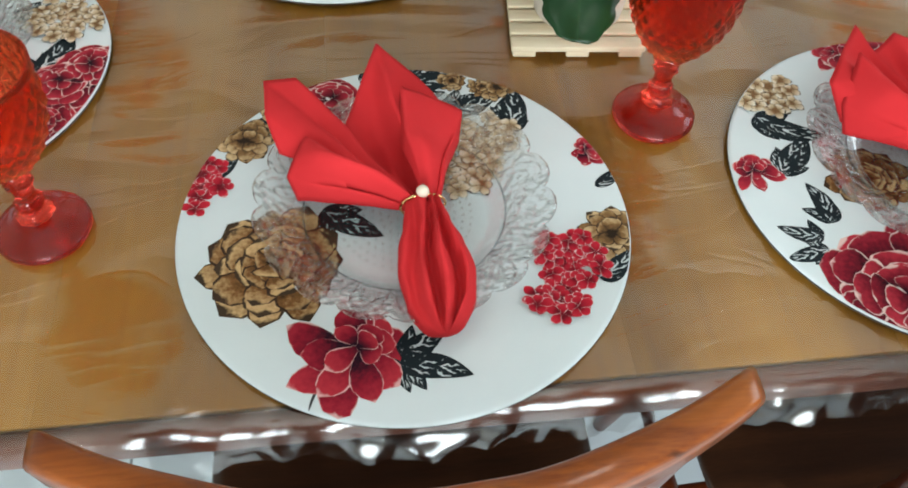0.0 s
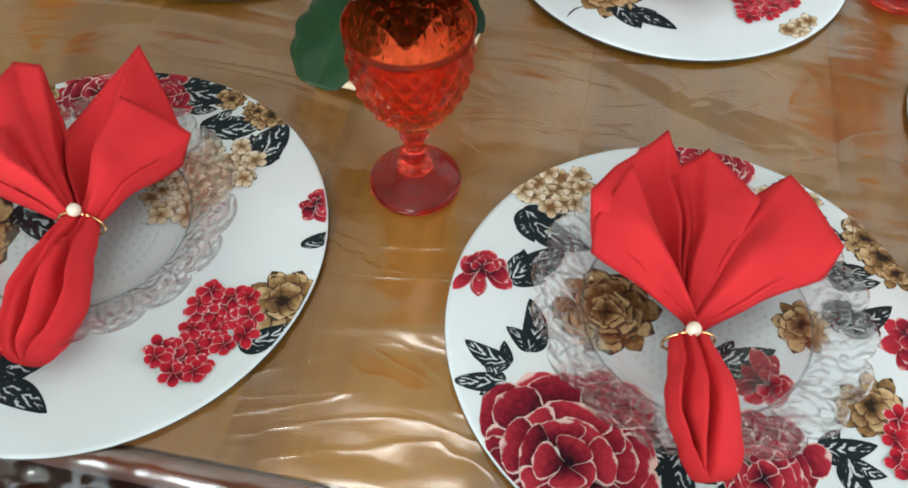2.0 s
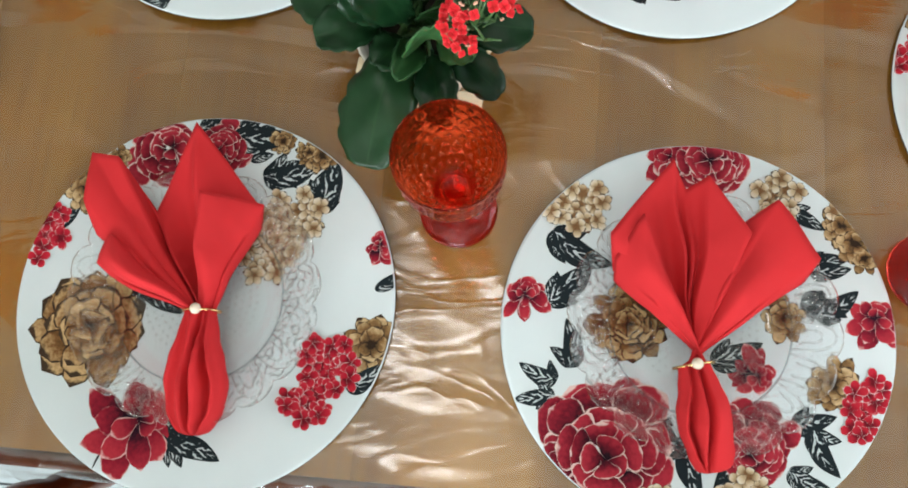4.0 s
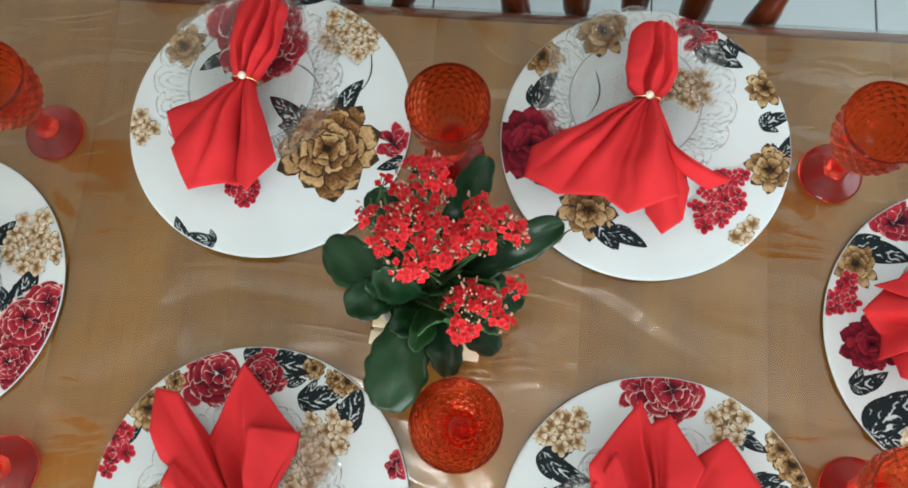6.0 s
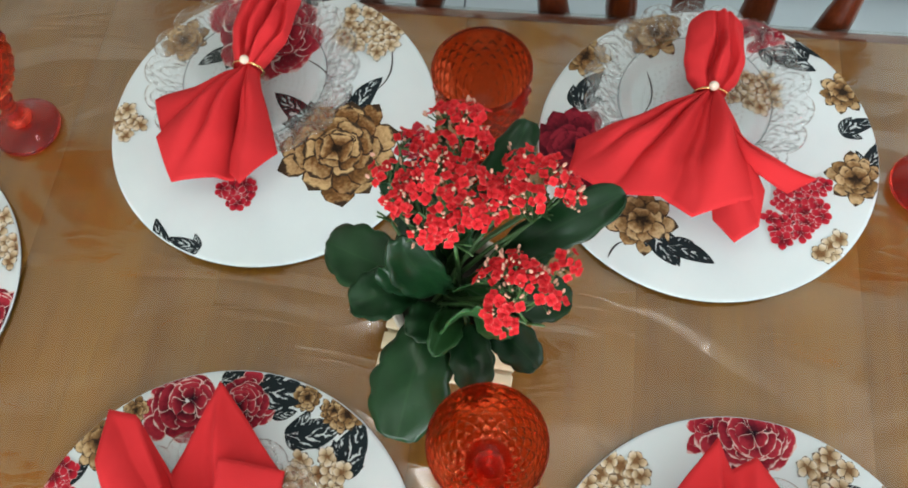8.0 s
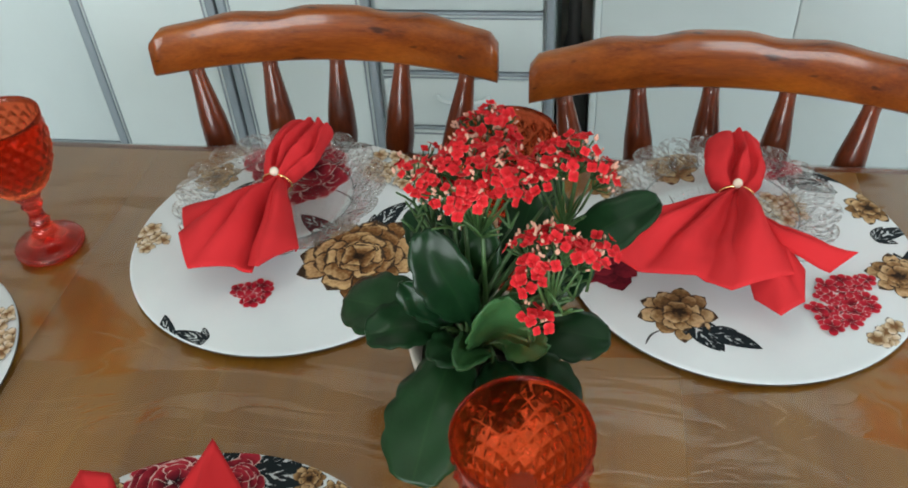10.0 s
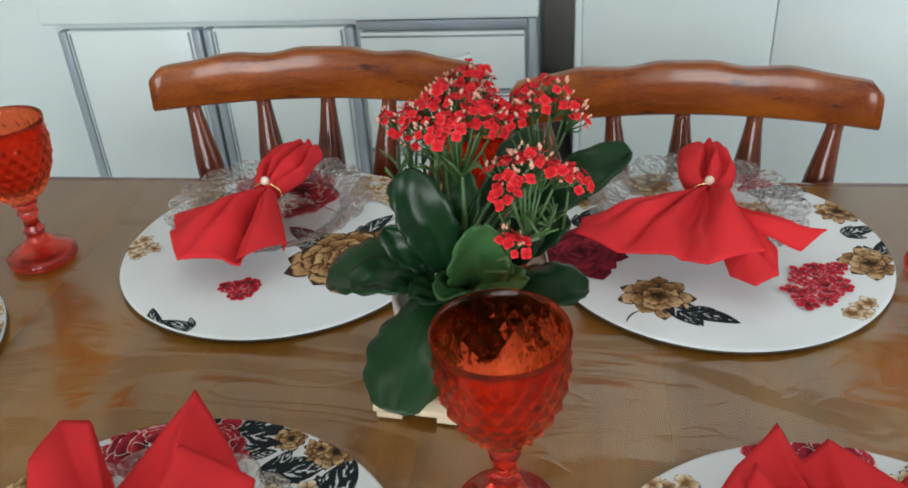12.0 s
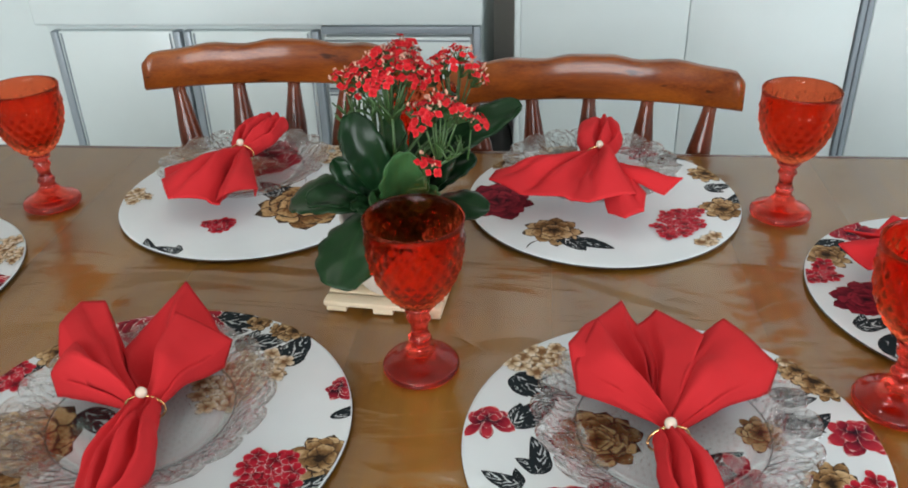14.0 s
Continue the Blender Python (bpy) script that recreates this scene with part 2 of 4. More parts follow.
n.put("Base Color", (0.9, 0.9, 0.88)).put("Emission Color", (1.0, 0.96, 0.90)).put("Emission Strength", 11.0)
M_LAMP = n.m
M_GOLD = paint("gold_metal", (0.80, 0.52, 0.24), 0.25, 0.02, 0.0, 1.0)
M_PEARL = paint("pearl", (0.74, 0.62, 0.50), 0.22, 0.02, 0.0, 0.0, 0.8)
M_WHITE = paint("white_enamel", (0.71, 0.79, 0.79), 0.32, 0.03, 0.02)
M_GREY = paint("grey_metal_trim", (0.33, 0.38, 0.42), 0.35, 0.05, 0.02, 0.3)
M_DARK = paint("dark_recess", (0.03, 0.028, 0.026), 0.6)
M_WALL = paint("wall_paint", (0.72, 0.70, 0.64), 0.7, 0.03, 0.2)
M_CEIL = paint("ceiling_paint", (0.80, 0.785, 0.73), 0.8, 0.02, 0.2)
M_TILE = paint("floor_tile", (0.58, 0.64, 0.68), 0.22, 0.05, 0.01)
M_GROUT = paint("grout", (0.12, 0.13, 0.14), 0.8, 0.1, 0.3)
M_POT = paint("pot_ceramic", (0.72, 0.66, 0.58), 0.45, 0.08, 0.3)
M_SOIL = paint("soil", (0.03, 0.02, 0.014), 0.95, 0.2, 1.0)
P = {
    "peony": printed("print_peony", (0.012, 0.003, 0.008), (0.19, 0.008, 0.020), (0.43, 0.026, 0.046), (0.80, 0.60, 0.56), 0.85, 0.6),
    "ruby": printed("print_ruby", (0.012, 0.002, 0.006), (0.13, 0.006, 0.016), (0.30, 0.018, 0.036), (0.05, 0.003, 0.01), 0.7, 0.6),
    "lily": printed("print_lily", (0.018, 0.003, 0.010), (0.25, 0.009, 0.024), (0.46, 0.028, 0.045), (0.80, 0.52, 0.50), 0.75, 0.5),
    "dahlia": printed("print_dahlia", (0.014, 0.007, 0.004), (0.19, 0.085, 0.026), (0.60, 0.39, 0.19), (0.026, 0.014, 0.010), 0.95, 0.75, 0.87),
    "gold": printed("print_gold", (0.025, 0.014, 0.008), (0.24, 0.13, 0.05), (0.60, 0.42, 0.23), (0.030, 0.016, 0.012), 0.95, 0.75, 0.88),
    "beige": printed("print_beige", (0.20, 0.10, 0.04), (0.58, 0.44, 0.28), (0.76, 0.69, 0.58), (0.07, 0.04, 0.025), 0.95, 0.35, 0.88),
    "clus": printed("print_cluster", (0.14, 0.005, 0.012), (0.44, 0.011, 0.028), (0.54, 0.022, 0.042), (0.78, 0.62, 0.62), 0.9, 0.6),
    "leaf": printed_leaf(),
    "stem": paint("print_stem", (0.03, 0.03, 0.035), 0.62),
}


def leaf_material(name, pale):
    n = Nodes(name)
    u, v = n.uv()
    side = n.math("ABSOLUTE", n.math("SUBTRACT", n.math("MULTIPLY", u, 2.0), 1.0))
    obj = n.coords((1, 1, 1))
    s = n.noise(obj, 35, 4)
    col = n.ramp(s, (0.3, (0.0022, 0.013, 0.0046)), (0.7, (0.006, 0.029, 0.0095)))
    col = n.mix(n.ramp(side, (0.0, 0.2), (0.06, 0.0)), col, (0.03, 0.08, 0.026))
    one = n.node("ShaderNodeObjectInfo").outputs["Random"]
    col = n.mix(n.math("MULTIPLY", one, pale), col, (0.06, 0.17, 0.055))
    n.put("Base Color", col).put("Roughness", 0.3).put("Specular IOR Level", 0.2)
    n.put("Subsurface Weight", 0.0)
    n.bump(n.math("ADD", s, n.math("MULTIPLY", side, 0.3)), 0.4, 0.002)
    return n.m


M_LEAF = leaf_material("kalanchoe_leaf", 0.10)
# Paler green, by a random share, for the upright leaves.
M_LEAF_PALE = leaf_material("pale_leaf", 0.75)
M_STEM = paint("green_stem", (0.045, 0.105, 0.028), 0.5, 0.1)
M_PETAL = printed("kalanchoe_petal", (0.42, 0.012, 0.014), (0.56, 0.012, 0.020), (0.62, 0.028, 0.036), (0.72, 0.26, 0.22), 0.35)
M_BUD = paint("kalanchoe_bud", (0.66, 0.34, 0.25), 0.5, 0.1)


# ---- building helpers ----
def mesh_of(name, bm, material, smooth=True):
    bmesh.ops.recalc_face_normals(bm, faces=bm.faces[:])
    me = bpy.data.meshes.new(name)
    bm.to_mesh(me)
    bm.free()
    for f in me.polygons:
        f.use_smooth = smooth
    me.materials.append(material)
    return me


def part(name, bm, material, parent=None, label="", smooth=True):
    ob = new(name, mesh_of(name, bm, material, smooth))
    if parent:
        ob.parent = parent
    if label:
        ob["label"] = label
    return ob


def thing(name, label, category, group="", kind="", at=(0, 0, 0), turn=0):
    ob = new(name)
    ob.empty_display_size = 0.05
    ob.matrix_world = pose(*at, 0, 0, turn)
    return tagged(ob, label, category, group, kind)


def box(bm, x0, x1, y0, y1, z0, z1, bevel=0.0, segments=2):
    r = bmesh.ops.create_cube(bm, size=1, matrix=Matrix.LocRotScale(((x0 + x1) / 2, (y0 + y1) / 2, (z0 + z1) / 2), None, (x1 - x0, y1 - y0, z1 - z0)))
    if bevel:
        edges = list({e for v in r["verts"] for e in v.link_edges})
        bmesh.ops.bevel(bm, geom=edges, offset=bevel, segments=segments, profile=0.5, affect="EDGES")
    return bm


def a_box(x0, x1, y0, y1, z0, z1, bevel=0.0, segments=2):
    return box(bmesh.new(), x0, x1, y0, y1, z0, z1, bevel, segments)


def grid(bm, pts, nu, nv, wrap=False, uv=None):
    """Faces over rows of points: pts(i, j) for i in range(nu), j in range(nv); wrap joins the last j to the first."""
    vs = [[bm.verts.new(pts(i, j)) for j in range(nv)] for i in range(nu)]
    lay = bm.loops.layers.uv.verify() if uv else None
    for i in range(nu - 1):
        for j in range(nv if wrap else nv - 1):
            k = (j + 1) % nv
            f = bm.faces.new((vs[i][j], vs[i][k], vs[i + 1][k], vs[i + 1][j]))
            if uv:
                for loop, (a, b) in zip(f.loops, ((i, j), (i, j + 1), (i + 1, j + 1), (i + 1, j))):
                    loop[lay].uv = uv(a, b)
    return vs


def lathe(bm, profile, n=48, wobble=None):
    """Turn (r, z) rows about z; a row with r = 0 closes to a point fan."""
    def at(i, j):
        r, z = profile[i]
        a = 2 * math.pi * j / n
        if wobble:
            r, z = wobble(r, z, a, i)
        return (max(r, 0.00005) * math.cos(a), max(r, 0.00005) * math.sin(a), z)
    return grid(bm, at, len(profile), n, True)


def tube(bm, path, radii, n=10):
    """A round rod along a path of points."""
    pts = [Vector(p) for p in path]
    rings = []
    for i, p in enumerate(pts):
        d = (pts[min(i + 1, len(pts) - 1)] - pts[max(i - 1, 0)]).normalized()
        s = d.cross(Vector((0, 0, 1)) if abs(d.z) < 0.9 else Vector((1, 0, 0))).normalized()
        q = d.cross(s)
        r = radii[i] if isinstance(radii, (list, tuple)) else radii
        rings.append([bm.verts.new(p + r * (math.cos(2 * math.pi * k / n) * s + math.sin(2 * math.pi * k / n) * q)) for k in range(n)])
    for a, b in zip(rings, rings[1:]):
        for k in range(n):
            bm.faces.new((a[k], a[(k + 1) % n], b[(k + 1) % n], b[k]))
    bm.faces.new(rings[0])
    bm.faces.new(rings[-1])
    return bm


# ---- room ----
X0, X1, Y0, Y1, TOP = -2.2, 2.6, -2.4, 2.35, 2.7
part("ceiling", a_box(X0 - 0.15, X1 + 0.15, Y0 - 0.15, Y1 + 0.15, TOP, TOP + 0.1), M_CEIL)
tagged(bpy.data.objects["ceiling"], "plain cream painted ceiling", "ceiling", kind="structure")

lamp_thing = thing("ceiling_light", "round white glass ceiling light", "ceiling light", at=(0.10, 0.55, TOP))
bm = bmesh.new()
lathe(bm, [(0, 0), (0.17, 0), (0.17, -0.02), (0.155, -0.022), (0, -0.022)], 48)
part("base", bm, M_WHITE, lamp_thing)
bm = bmesh.new()
lathe(bm, [(0.152, -0.0225), (0.15, -0.05), (0.12, -0.075), (0.06, -0.09), (0, -0.094)], 48)
part("diffuser", bm, M_LAMP, lamp_thing, "glowing opal glass diffuser")


def wall(name, label, boxes):
    bm = bmesh.new()
    for b in boxes:
        box(bm, *b)
    return tagged(part(name, bm, M_WALL, smooth=False), label, "wall", kind="structure")


wall("wall_north", "cream painted wall behind the kitchen cabinets", [(X0 - 0.15, X1 + 0.15, Y1, Y1 + 0.15, 0, TOP)])
wall("wall_west", "plain cream painted kitchen wall", [(X0 - 0.15, X0, Y0, Y1, 0, TOP)])
WS = (-1.0, 1.1, 0.9, 2.2)
wall("wall_south", "cream painted wall with a wide window opening", [
    (X0 - 0.15, WS[0], Y0 - 0.15, Y0, 0, TOP), (WS[1], X1 + 0.15, Y0 - 0.15, Y0, 0, TOP),
    (WS[0], WS[1], Y0 - 0.15, Y0, 0, WS[2]), (WS[0], WS[1], Y0 - 0.15, Y0, WS[3], TOP)])
WE = (-0.3, 1.5, 1.0, 2.2)
wall("wall_east", "cream painted wall with a window opening", [
    (X1, X1 + 0.15, Y0, WE[0], 0, TOP), (X1, X1 + 0.15, WE[1], Y1, 0, TOP),
    (X1, X1 + 0.15, WE[0], WE[1], 0, WE[2]), (X1, X1 + 0.15, WE[0], WE[1], WE[3], TOP)])
tagged(part("ground", a_box(-40, 40, -40, 40, -0.3, -0.2), M_GROUT), "dull ground outside the house", "ground", kind="structure")

floor = tagged(part("floor", a_box(X0 - 0.15, X1 + 0.15, Y0 - 0.15, Y1 + 0.15, -0.08, -0.003), M_GROUT),
               "pale blue-grey ceramic floor tiles with dark grout", "floor", kind="structure")

# ---- kitchen units ----
YC = 1.75


def cabinet():
    c = thing("base_cabinet", "white steel base cabinet with grey-edged doors and drawers", "cabinet", at=(0, YC, 0))
    x0, x1 = -0.770, 0.262
    part("body", a_box(x0, x1, 0.02, 0.56, 0.10, 0.772, 0.003), M_WHITE, c)
    part("plinth", a_box(x0 + 0.02, x1 - 0.02, 0.07, 0.5, 0, 0.0995), M_DARK, c)
    part("worktop", a_box(x0 - 0.01, x1 + 0.005, -0.015, 0.585, 0.7725, 0.90, 0.006), M_WHITE, c, "thick white worktop")
    xs = (-0.754, -0.431, -0.104)
    for a, b in zip(xs, xs[1:]):
        d = part("door", a_box(a + 0.022, b - 0.022, -0.003, 0.0195, 0.12, 0.757, 0.003), M_WHITE, c)
        for s, q in ((a + 0.0035, a + 0.0215), (b - 0.0215, b - 0.0035)):
            part("edge_strip", a_box(s, q, -0.007, 0.0195, 0.12, 0.757, 0.003), M_GREY, d, "grey metal edge strip")
        part("strip_line", a_box(a + 0.027, a + 0.031, -0.0045, -0.0032, 0.125, 0.752), M_GREY, d)
        part("strip_line", a_box(b - 0.031, b - 0.027, -0.0045, -0.0032, 0.125, 0.752), M_GREY, d)
    part("top_strip", a_box(-0.10, 0.245, -0.007, 0.0195, 0.752, 0.770, 0.003), M_GREY, c, "grey metal edge strip")
    part("end_strip", a_box(0.246, 0.262, -0.007, 0.0195, 0.12, 0.770, 0.003), M_GREY, c, "grey metal edge strip")
    for k, z in enumerate((0.622, 0.487, 0.352, 0.135)):
        h = (0.122, 0.128, 0.128, 0.205)[k]
        d = part("drawer", a_box(-0.096, 0.240, -0.003, 0.0195, z, z + h, 0.004), M_WHITE, c)
        part("edge_strip", a_box(-0.096, 0.240, -0.006, 0.0195, z - 0.009, z - 0.002, 0.002), M_GREY, d, "grey metal edge strip")
        part("strip_line", a_box(-0.094, 0.238, -0.0045, -0.0032, z + h - 0.010, z + h - 0.006), M_GREY, d)
        bm = bmesh.new()
        tube(bm, [(0.072 + 0.055 * math.cos(a), -0.003 - 0.02 * math.sin(a), z + 0.075 - 0.006 * math.sin(a)) for a in [math.pi * k2 / 10 for k2 in range(11)]], 0.005)
        part("handle", bm, M_WHITE, d, "white bow handle")


cabinet()
t = thing("tall_cabinet", "tall white panelled cabinet with fine upright seams", "cabinet", at=(0, YC, 0))
part("body", a_box(0.352, 1.62, 0.02, 0.56, 0.05, 2.1, 0.004), M_WHITE, t)
part("plinth", a_box(0.37, 1.60, 0.06, 0.5, 0, 0.0495), M_DARK, t)
for a, b in ((0.352, 0.7154), (0.7166, 1.068), (1.098, 1.62)):
    part("door", a_box(a, b, -0.002, 0.0195, 0.08, 2.08, 0.003), M_WHITE, t)
part("edge_strip", a_box(1.071, 1.082, -0.006, 0.0195, 0.08, 2.08, 0.002), M_GREY, t, "grey metal edge strip")
part("edge_strip", a_box(1.084, 1.095, -0.006, 0.0195, 0.08, 2.08, 0.002), M_GREY, t, "grey metal edge strip")
part("edge_strip", a_box(0.338, 0.3515, -0.004, 0.3, 0.05, 2.1, 0.002), M_WHITE, t)
w = thing("side_cabinet", "plain white low cabinet raised on dark feet", "cabinet", at=(0, 1.98, 0))
part("body", a_box(-1.75, -0.80, 0, 0.35, 0.12, 0.95, 0.004), M_WHITE, w)
for x in (-1.70, -0.90):
    part("foot", a_box(x, x + 0.05, 0.05, 0.1, 0, 0.1195), M_DARK, w)
b = thing("bottle", "dark glass bottle standing in the gap beside the cabinet", "bottle", at=(0.30, YC + 0.12, 0))
bm = bmesh.new()
lathe(bm, [(0, 0.0), (0.034, 0.002), (0.036, 0.02), (0.036, 0.40), (0.03, 0.46), (0.014, 0.52), (0.013, 0.60), (0.0, 0.602)], 20)
part("body", bm, M_DARK, b)

# ---- table ----
TX0, TX1, TY0, TY1, TZ = -0.62, 1.11, 0.238, 1.042, 0.778


def table():
    tb = thing("dining_table", "long varnished brown wooden dining table", "table", at=(0, 0, 0))
    e = 0.016
    top = part("tabletop", a_box(TX0 + e, TX1 - e, TY0 + e, TY1 - e, TZ - 0.035, TZ - 0.012, 0.001, 1), M_EDGE, tb)
    x, k, rng = TX0 + e, 0, random.Random(5)
    while x < TX1 - e - 0.02:
        wide = min(rng.uniform(0.15, 0.22), TX1 - e - x)
        if TX1 - e - x - wide < 0.06:
            wide = TX1 - e - x
        part("board", a_box(x + 0.00008, x + wide - 0.00008, TY0 + e, TY1 - e, TZ - 0.0118, TZ, 0.0002, 1), M_TABLE, top)
        x += wide
    for a, b, c, d in ((TX0, TX1, TY0, TY0 + e - 0.0004), (TX0, TX1, TY1 - e + 0.0004, TY1)):
        part("edge_moulding", a_box(a, b, c, d, TZ - 0.036, TZ - 0.0004, 0.0075, 4), M_EDGE, tb, "glossy red-brown edge moulding")
    for a, b in ((TX0, TX0 + e - 0.0004), (TX1 - e + 0.0004, TX1)):
        part("edge_moulding", a_box(a, b, TY0 + e, TY1 - e, TZ - 0.036, TZ - 0.0004, 0.0075, 4), M_EDGE, tb, "glossy red-brown edge moulding")
    for y in (TY0 + 0.07, TY1 - 0.095):
        part("apron", a_box(TX0 + 0.12, TX1 - 0.12, y, y + 0.025, TZ - 0.13, TZ - 0.0365, 0.003), M_CHAIR, tb)
    for x in (TX0 + 0.09, TX1 - 0.115):
        part("apron", a_box(x, x + 0.025, TY0 + 0.1, TY1 - 0.1, TZ - 0.13, TZ - 0.0365, 0.003), M_CHAIR, tb)
    for x in (TX0 + 0.11, TX1 - 0.11):
        for y in (TY0 + 0.09, TY1 - 0.09):
            bm = bmesh.new()
            lathe(bm, [(0, 0), (0.026, 0.001), (0.03, 0.03), (0.024, 0.07), (0.033, 0.25), (0.037, 0.45), (0.028, 0.55), (0.036, 0.57), (0.036, 0.59), (0.03, 0.61), (0.042, 0.63), (0.042, TZ - 0.0365), (0, TZ - 0.0365)], 24)
            bmesh.ops.translate(bm, verts=bm.verts[:], vec=(x, y, 0))
            part("leg", bm, M_SPINDLE, tb)


table()


def cover():
    """Clear vinyl sheet over the table, hanging over its long edges in loose waves."""
    cv = thing("clear_table_cover", "clear glossy vinyl cover lying wrinkled over the wooden table", "table cover")
    drop = 0.035
    edge = [0.0, 0.004, 0.009, 0.02] + [0.02 + drop * k / 8 for k in range(1, 9)]
    inner = [TY0 + 0.02 + (TY1 - TY0 - 0.04) * k / 50 for k in range(51)]
    rows = [("f", e) for e in reversed(edge[1:])] + [("t", y) for y in inner] + [("b", e) for e in edge[1:]]

    def at(i, j, nx):
        x = TX0 - 0.004 + (TX1 - TX0 + 0.008) * j / (nx - 1)
        kind, v = rows[i]
        if kind == "t":
            h = noise.noise((x * 3.1, v * 6.0, 0)) * 0.0004
            return (x, v, TZ + 0.0012 + h)
        wave = (0.006 * math.sin(17 * x + 2 * math.sin(5 * x)) + 0.004 * math.sin(41 * x)) * min(1, max(0, v - 0.02) / 0.06)
        wave += 0.009 * noise.noise((x * 55, v * 50, 2.0)) * min(1, v / 0.03)
        out = 0.02 - v if v < 0.02 else 0.0
        over = min(v, 0.02)
        pucker = 0.0011 * noise.noise((x * 60, v * 90, 7.0)) * min(1, v / 0.01)
        z = TZ + 0.0012 + pucker - (0.006 * (over / 0.02) ** 3) - max(0, v - 0.02)
        shift = 0.02 + 0.0035 - out
        if kind == "f":
            return (x, TY0 + 0.02 - shift - (wave + 0.008 if v > 0.02 else 0) * min(1, max(0, v - 0.02) / 0.03), z)
        return (x, TY1 - 0.02 + shift + (wave + 0.008 if v > 0.02 else 0) * min(1, max(0, v - 0.02) / 0.03), z)
    nf = len(edge) - 1
    for name, a, b in (("hanging_edge", 0, nf), ("top_sheet", nf, nf + len(inner) - 1), ("hanging_edge", nf + len(inner) - 1, len(rows) - 1)):
        bm = bmesh.new()
        nx = 360 if name == "hanging_edge" else 150
        grid(bm, lambda i, j: at(i + a, j, nx), b - a + 1, nx)
        part(name, bm, M_FILM, cv)


cover()
ZT = TZ + 0.002


# ---- chairs ----
def chair_kind():
    c = thing("spindle_chair", "varnished reddish-brown wooden spindle-back dining chair", "chair", "chairs round the table")
    half, z0 = 0.215, 0.848

    def bow(s):
        return 0.205 + 0.062 * (1 - s * s)
    n = 49
    prof = []
    for k in range(n):
        s = -1 + 2 * k / (n - 1)
        a = abs(s)
        crown = 0.5 + 0.5 * math.cos(math.pi * min(1, max(0, (a - 0.13) / 0.22)))
        top = 0.0610 + 0.0065 * crown + 0.0050 * math.exp(-((a - 0.58) / 0.14) ** 2) + 0.002 * a
        if a > 0.94:
            top -= 0.011 * ((a - 0.94) / 0.06) ** 2
        bot = 0.002 + 0.007 * s * s
        prof.append((s, bot, top))
    bm = bmesh.new()

    def at(i, j):
        s, bot, top = prof[i]
        y = bow(s)
        th = 0.0125
        e = 0.005
        ring = ((-th, bot + e), (-th, top - e), (-th + e * 0.4, top - e * 0.3), (-th + e, top), (th - e, top), (th - e * 0.4, top - e * 0.3), (th, top - e), (th, bot + e), (th - e, bot), (-th + e, bot))
        dy, z = ring[j]
        return (s * half, y + dy + (z) * 0.12, z0 + z)
    vs = grid(bm, at, n, 10, True)
    bm.faces.new(vs[0])
    bm.faces.new(vs[-1])
    part("top_rail", bm, M_CHAIR, c, "honey-brown shaped top rail")
    for s in (-0.82, -0.41, 0.0, 0.41, 0.82):
        top = Vector((s * half, bow(s) + 0.003, z0 + 0.008 + 0.007 * s * s))
        low = Vector((s * half * 0.62, 0.14 + 0.03 * (1 - s * s), 0.452))
        L = (top - low).length
        prof2 = [(0.0095, 0.0), (0.011, 0.05), (0.0085, 0.12), (0.011, 0.3), (0.0145, 0.52), (0.015, 0.60), (0.012, 0.66), (0.0155, 0.69), (0.0165, 0.74), (0.0145, 0.82), (0.0105, 0.91), (0.0085, 0.96), (0.0085, 1.0)]
        bm = bmesh.new()
        tube(bm, [low + (top - low) * v for _, v in prof2], [r * 1.2 for r, _ in prof2], 14)
        part("spindle", bm, M_SPINDLE, c)
    bm = bmesh.new()
    rows = ((0.0, 0.0), (0.9, 0.0), (1.0, 0.008), (1.02, 0.018), (1.0, 0.028), (0.9, 0.033), (0.6, 0.026), (0.0, 0.022))

    def seat(i, j):
        k, z = rows[i]
        a = 2 * math.pi * j / 40
        x, y = math.cos(a), math.sin(a)
        q = (abs(x) ** 4 + abs(y) ** 4) ** -0.25
        return (0.205 * k * x * q + 1e-5 * x, 0.20 * k * y * q + 1e-5 * y, 0.425 + z)
    grid(bm, seat, len(rows), 40, True)
    part("seat", bm, M_SEAT, c, "brown saddle seat, its wood darkened for the shade it sits in")
    for sx in (-1, 1):
        for sy in (-1, 1):
            bm = bmesh.new()
            a, b = Vector((sx * 0.15, sy * 0.14, 0.426)), Vector((sx * 0.195, sy * 0.195, 0.0))
            p = [(0.015, 0), (0.019, 0.2), (0.014, 0.3), (0.021, 0.5), (0.014, 0.62), (0.018, 0.7), (0.011, 1.0)]
            tube(bm, [a + (b - a) * v for _, v in p], [r for r, _ in p], 14)
            part("leg", bm, M_SPINDLE, c)
    for s in (-1, 1):
        bm = bmesh.new()
        tube(bm, [(s * 0.172, -0.166, 0.2), (s * 0.172, 0, 0.2), (s * 0.172, 0.166, 0.2)], [0.009, 0.013, 0.009])
        part("stretcher", bm, M_SPINDLE, c)
    bm = bmesh.new()
    tube(bm, [(-0.172, 0, 0.2), (0, 0, 0.2), (0.172, 0, 0.2)], [0.009, 0.013, 0.009])
    part("stretcher", bm, M_SPINDLE, c)
    return c


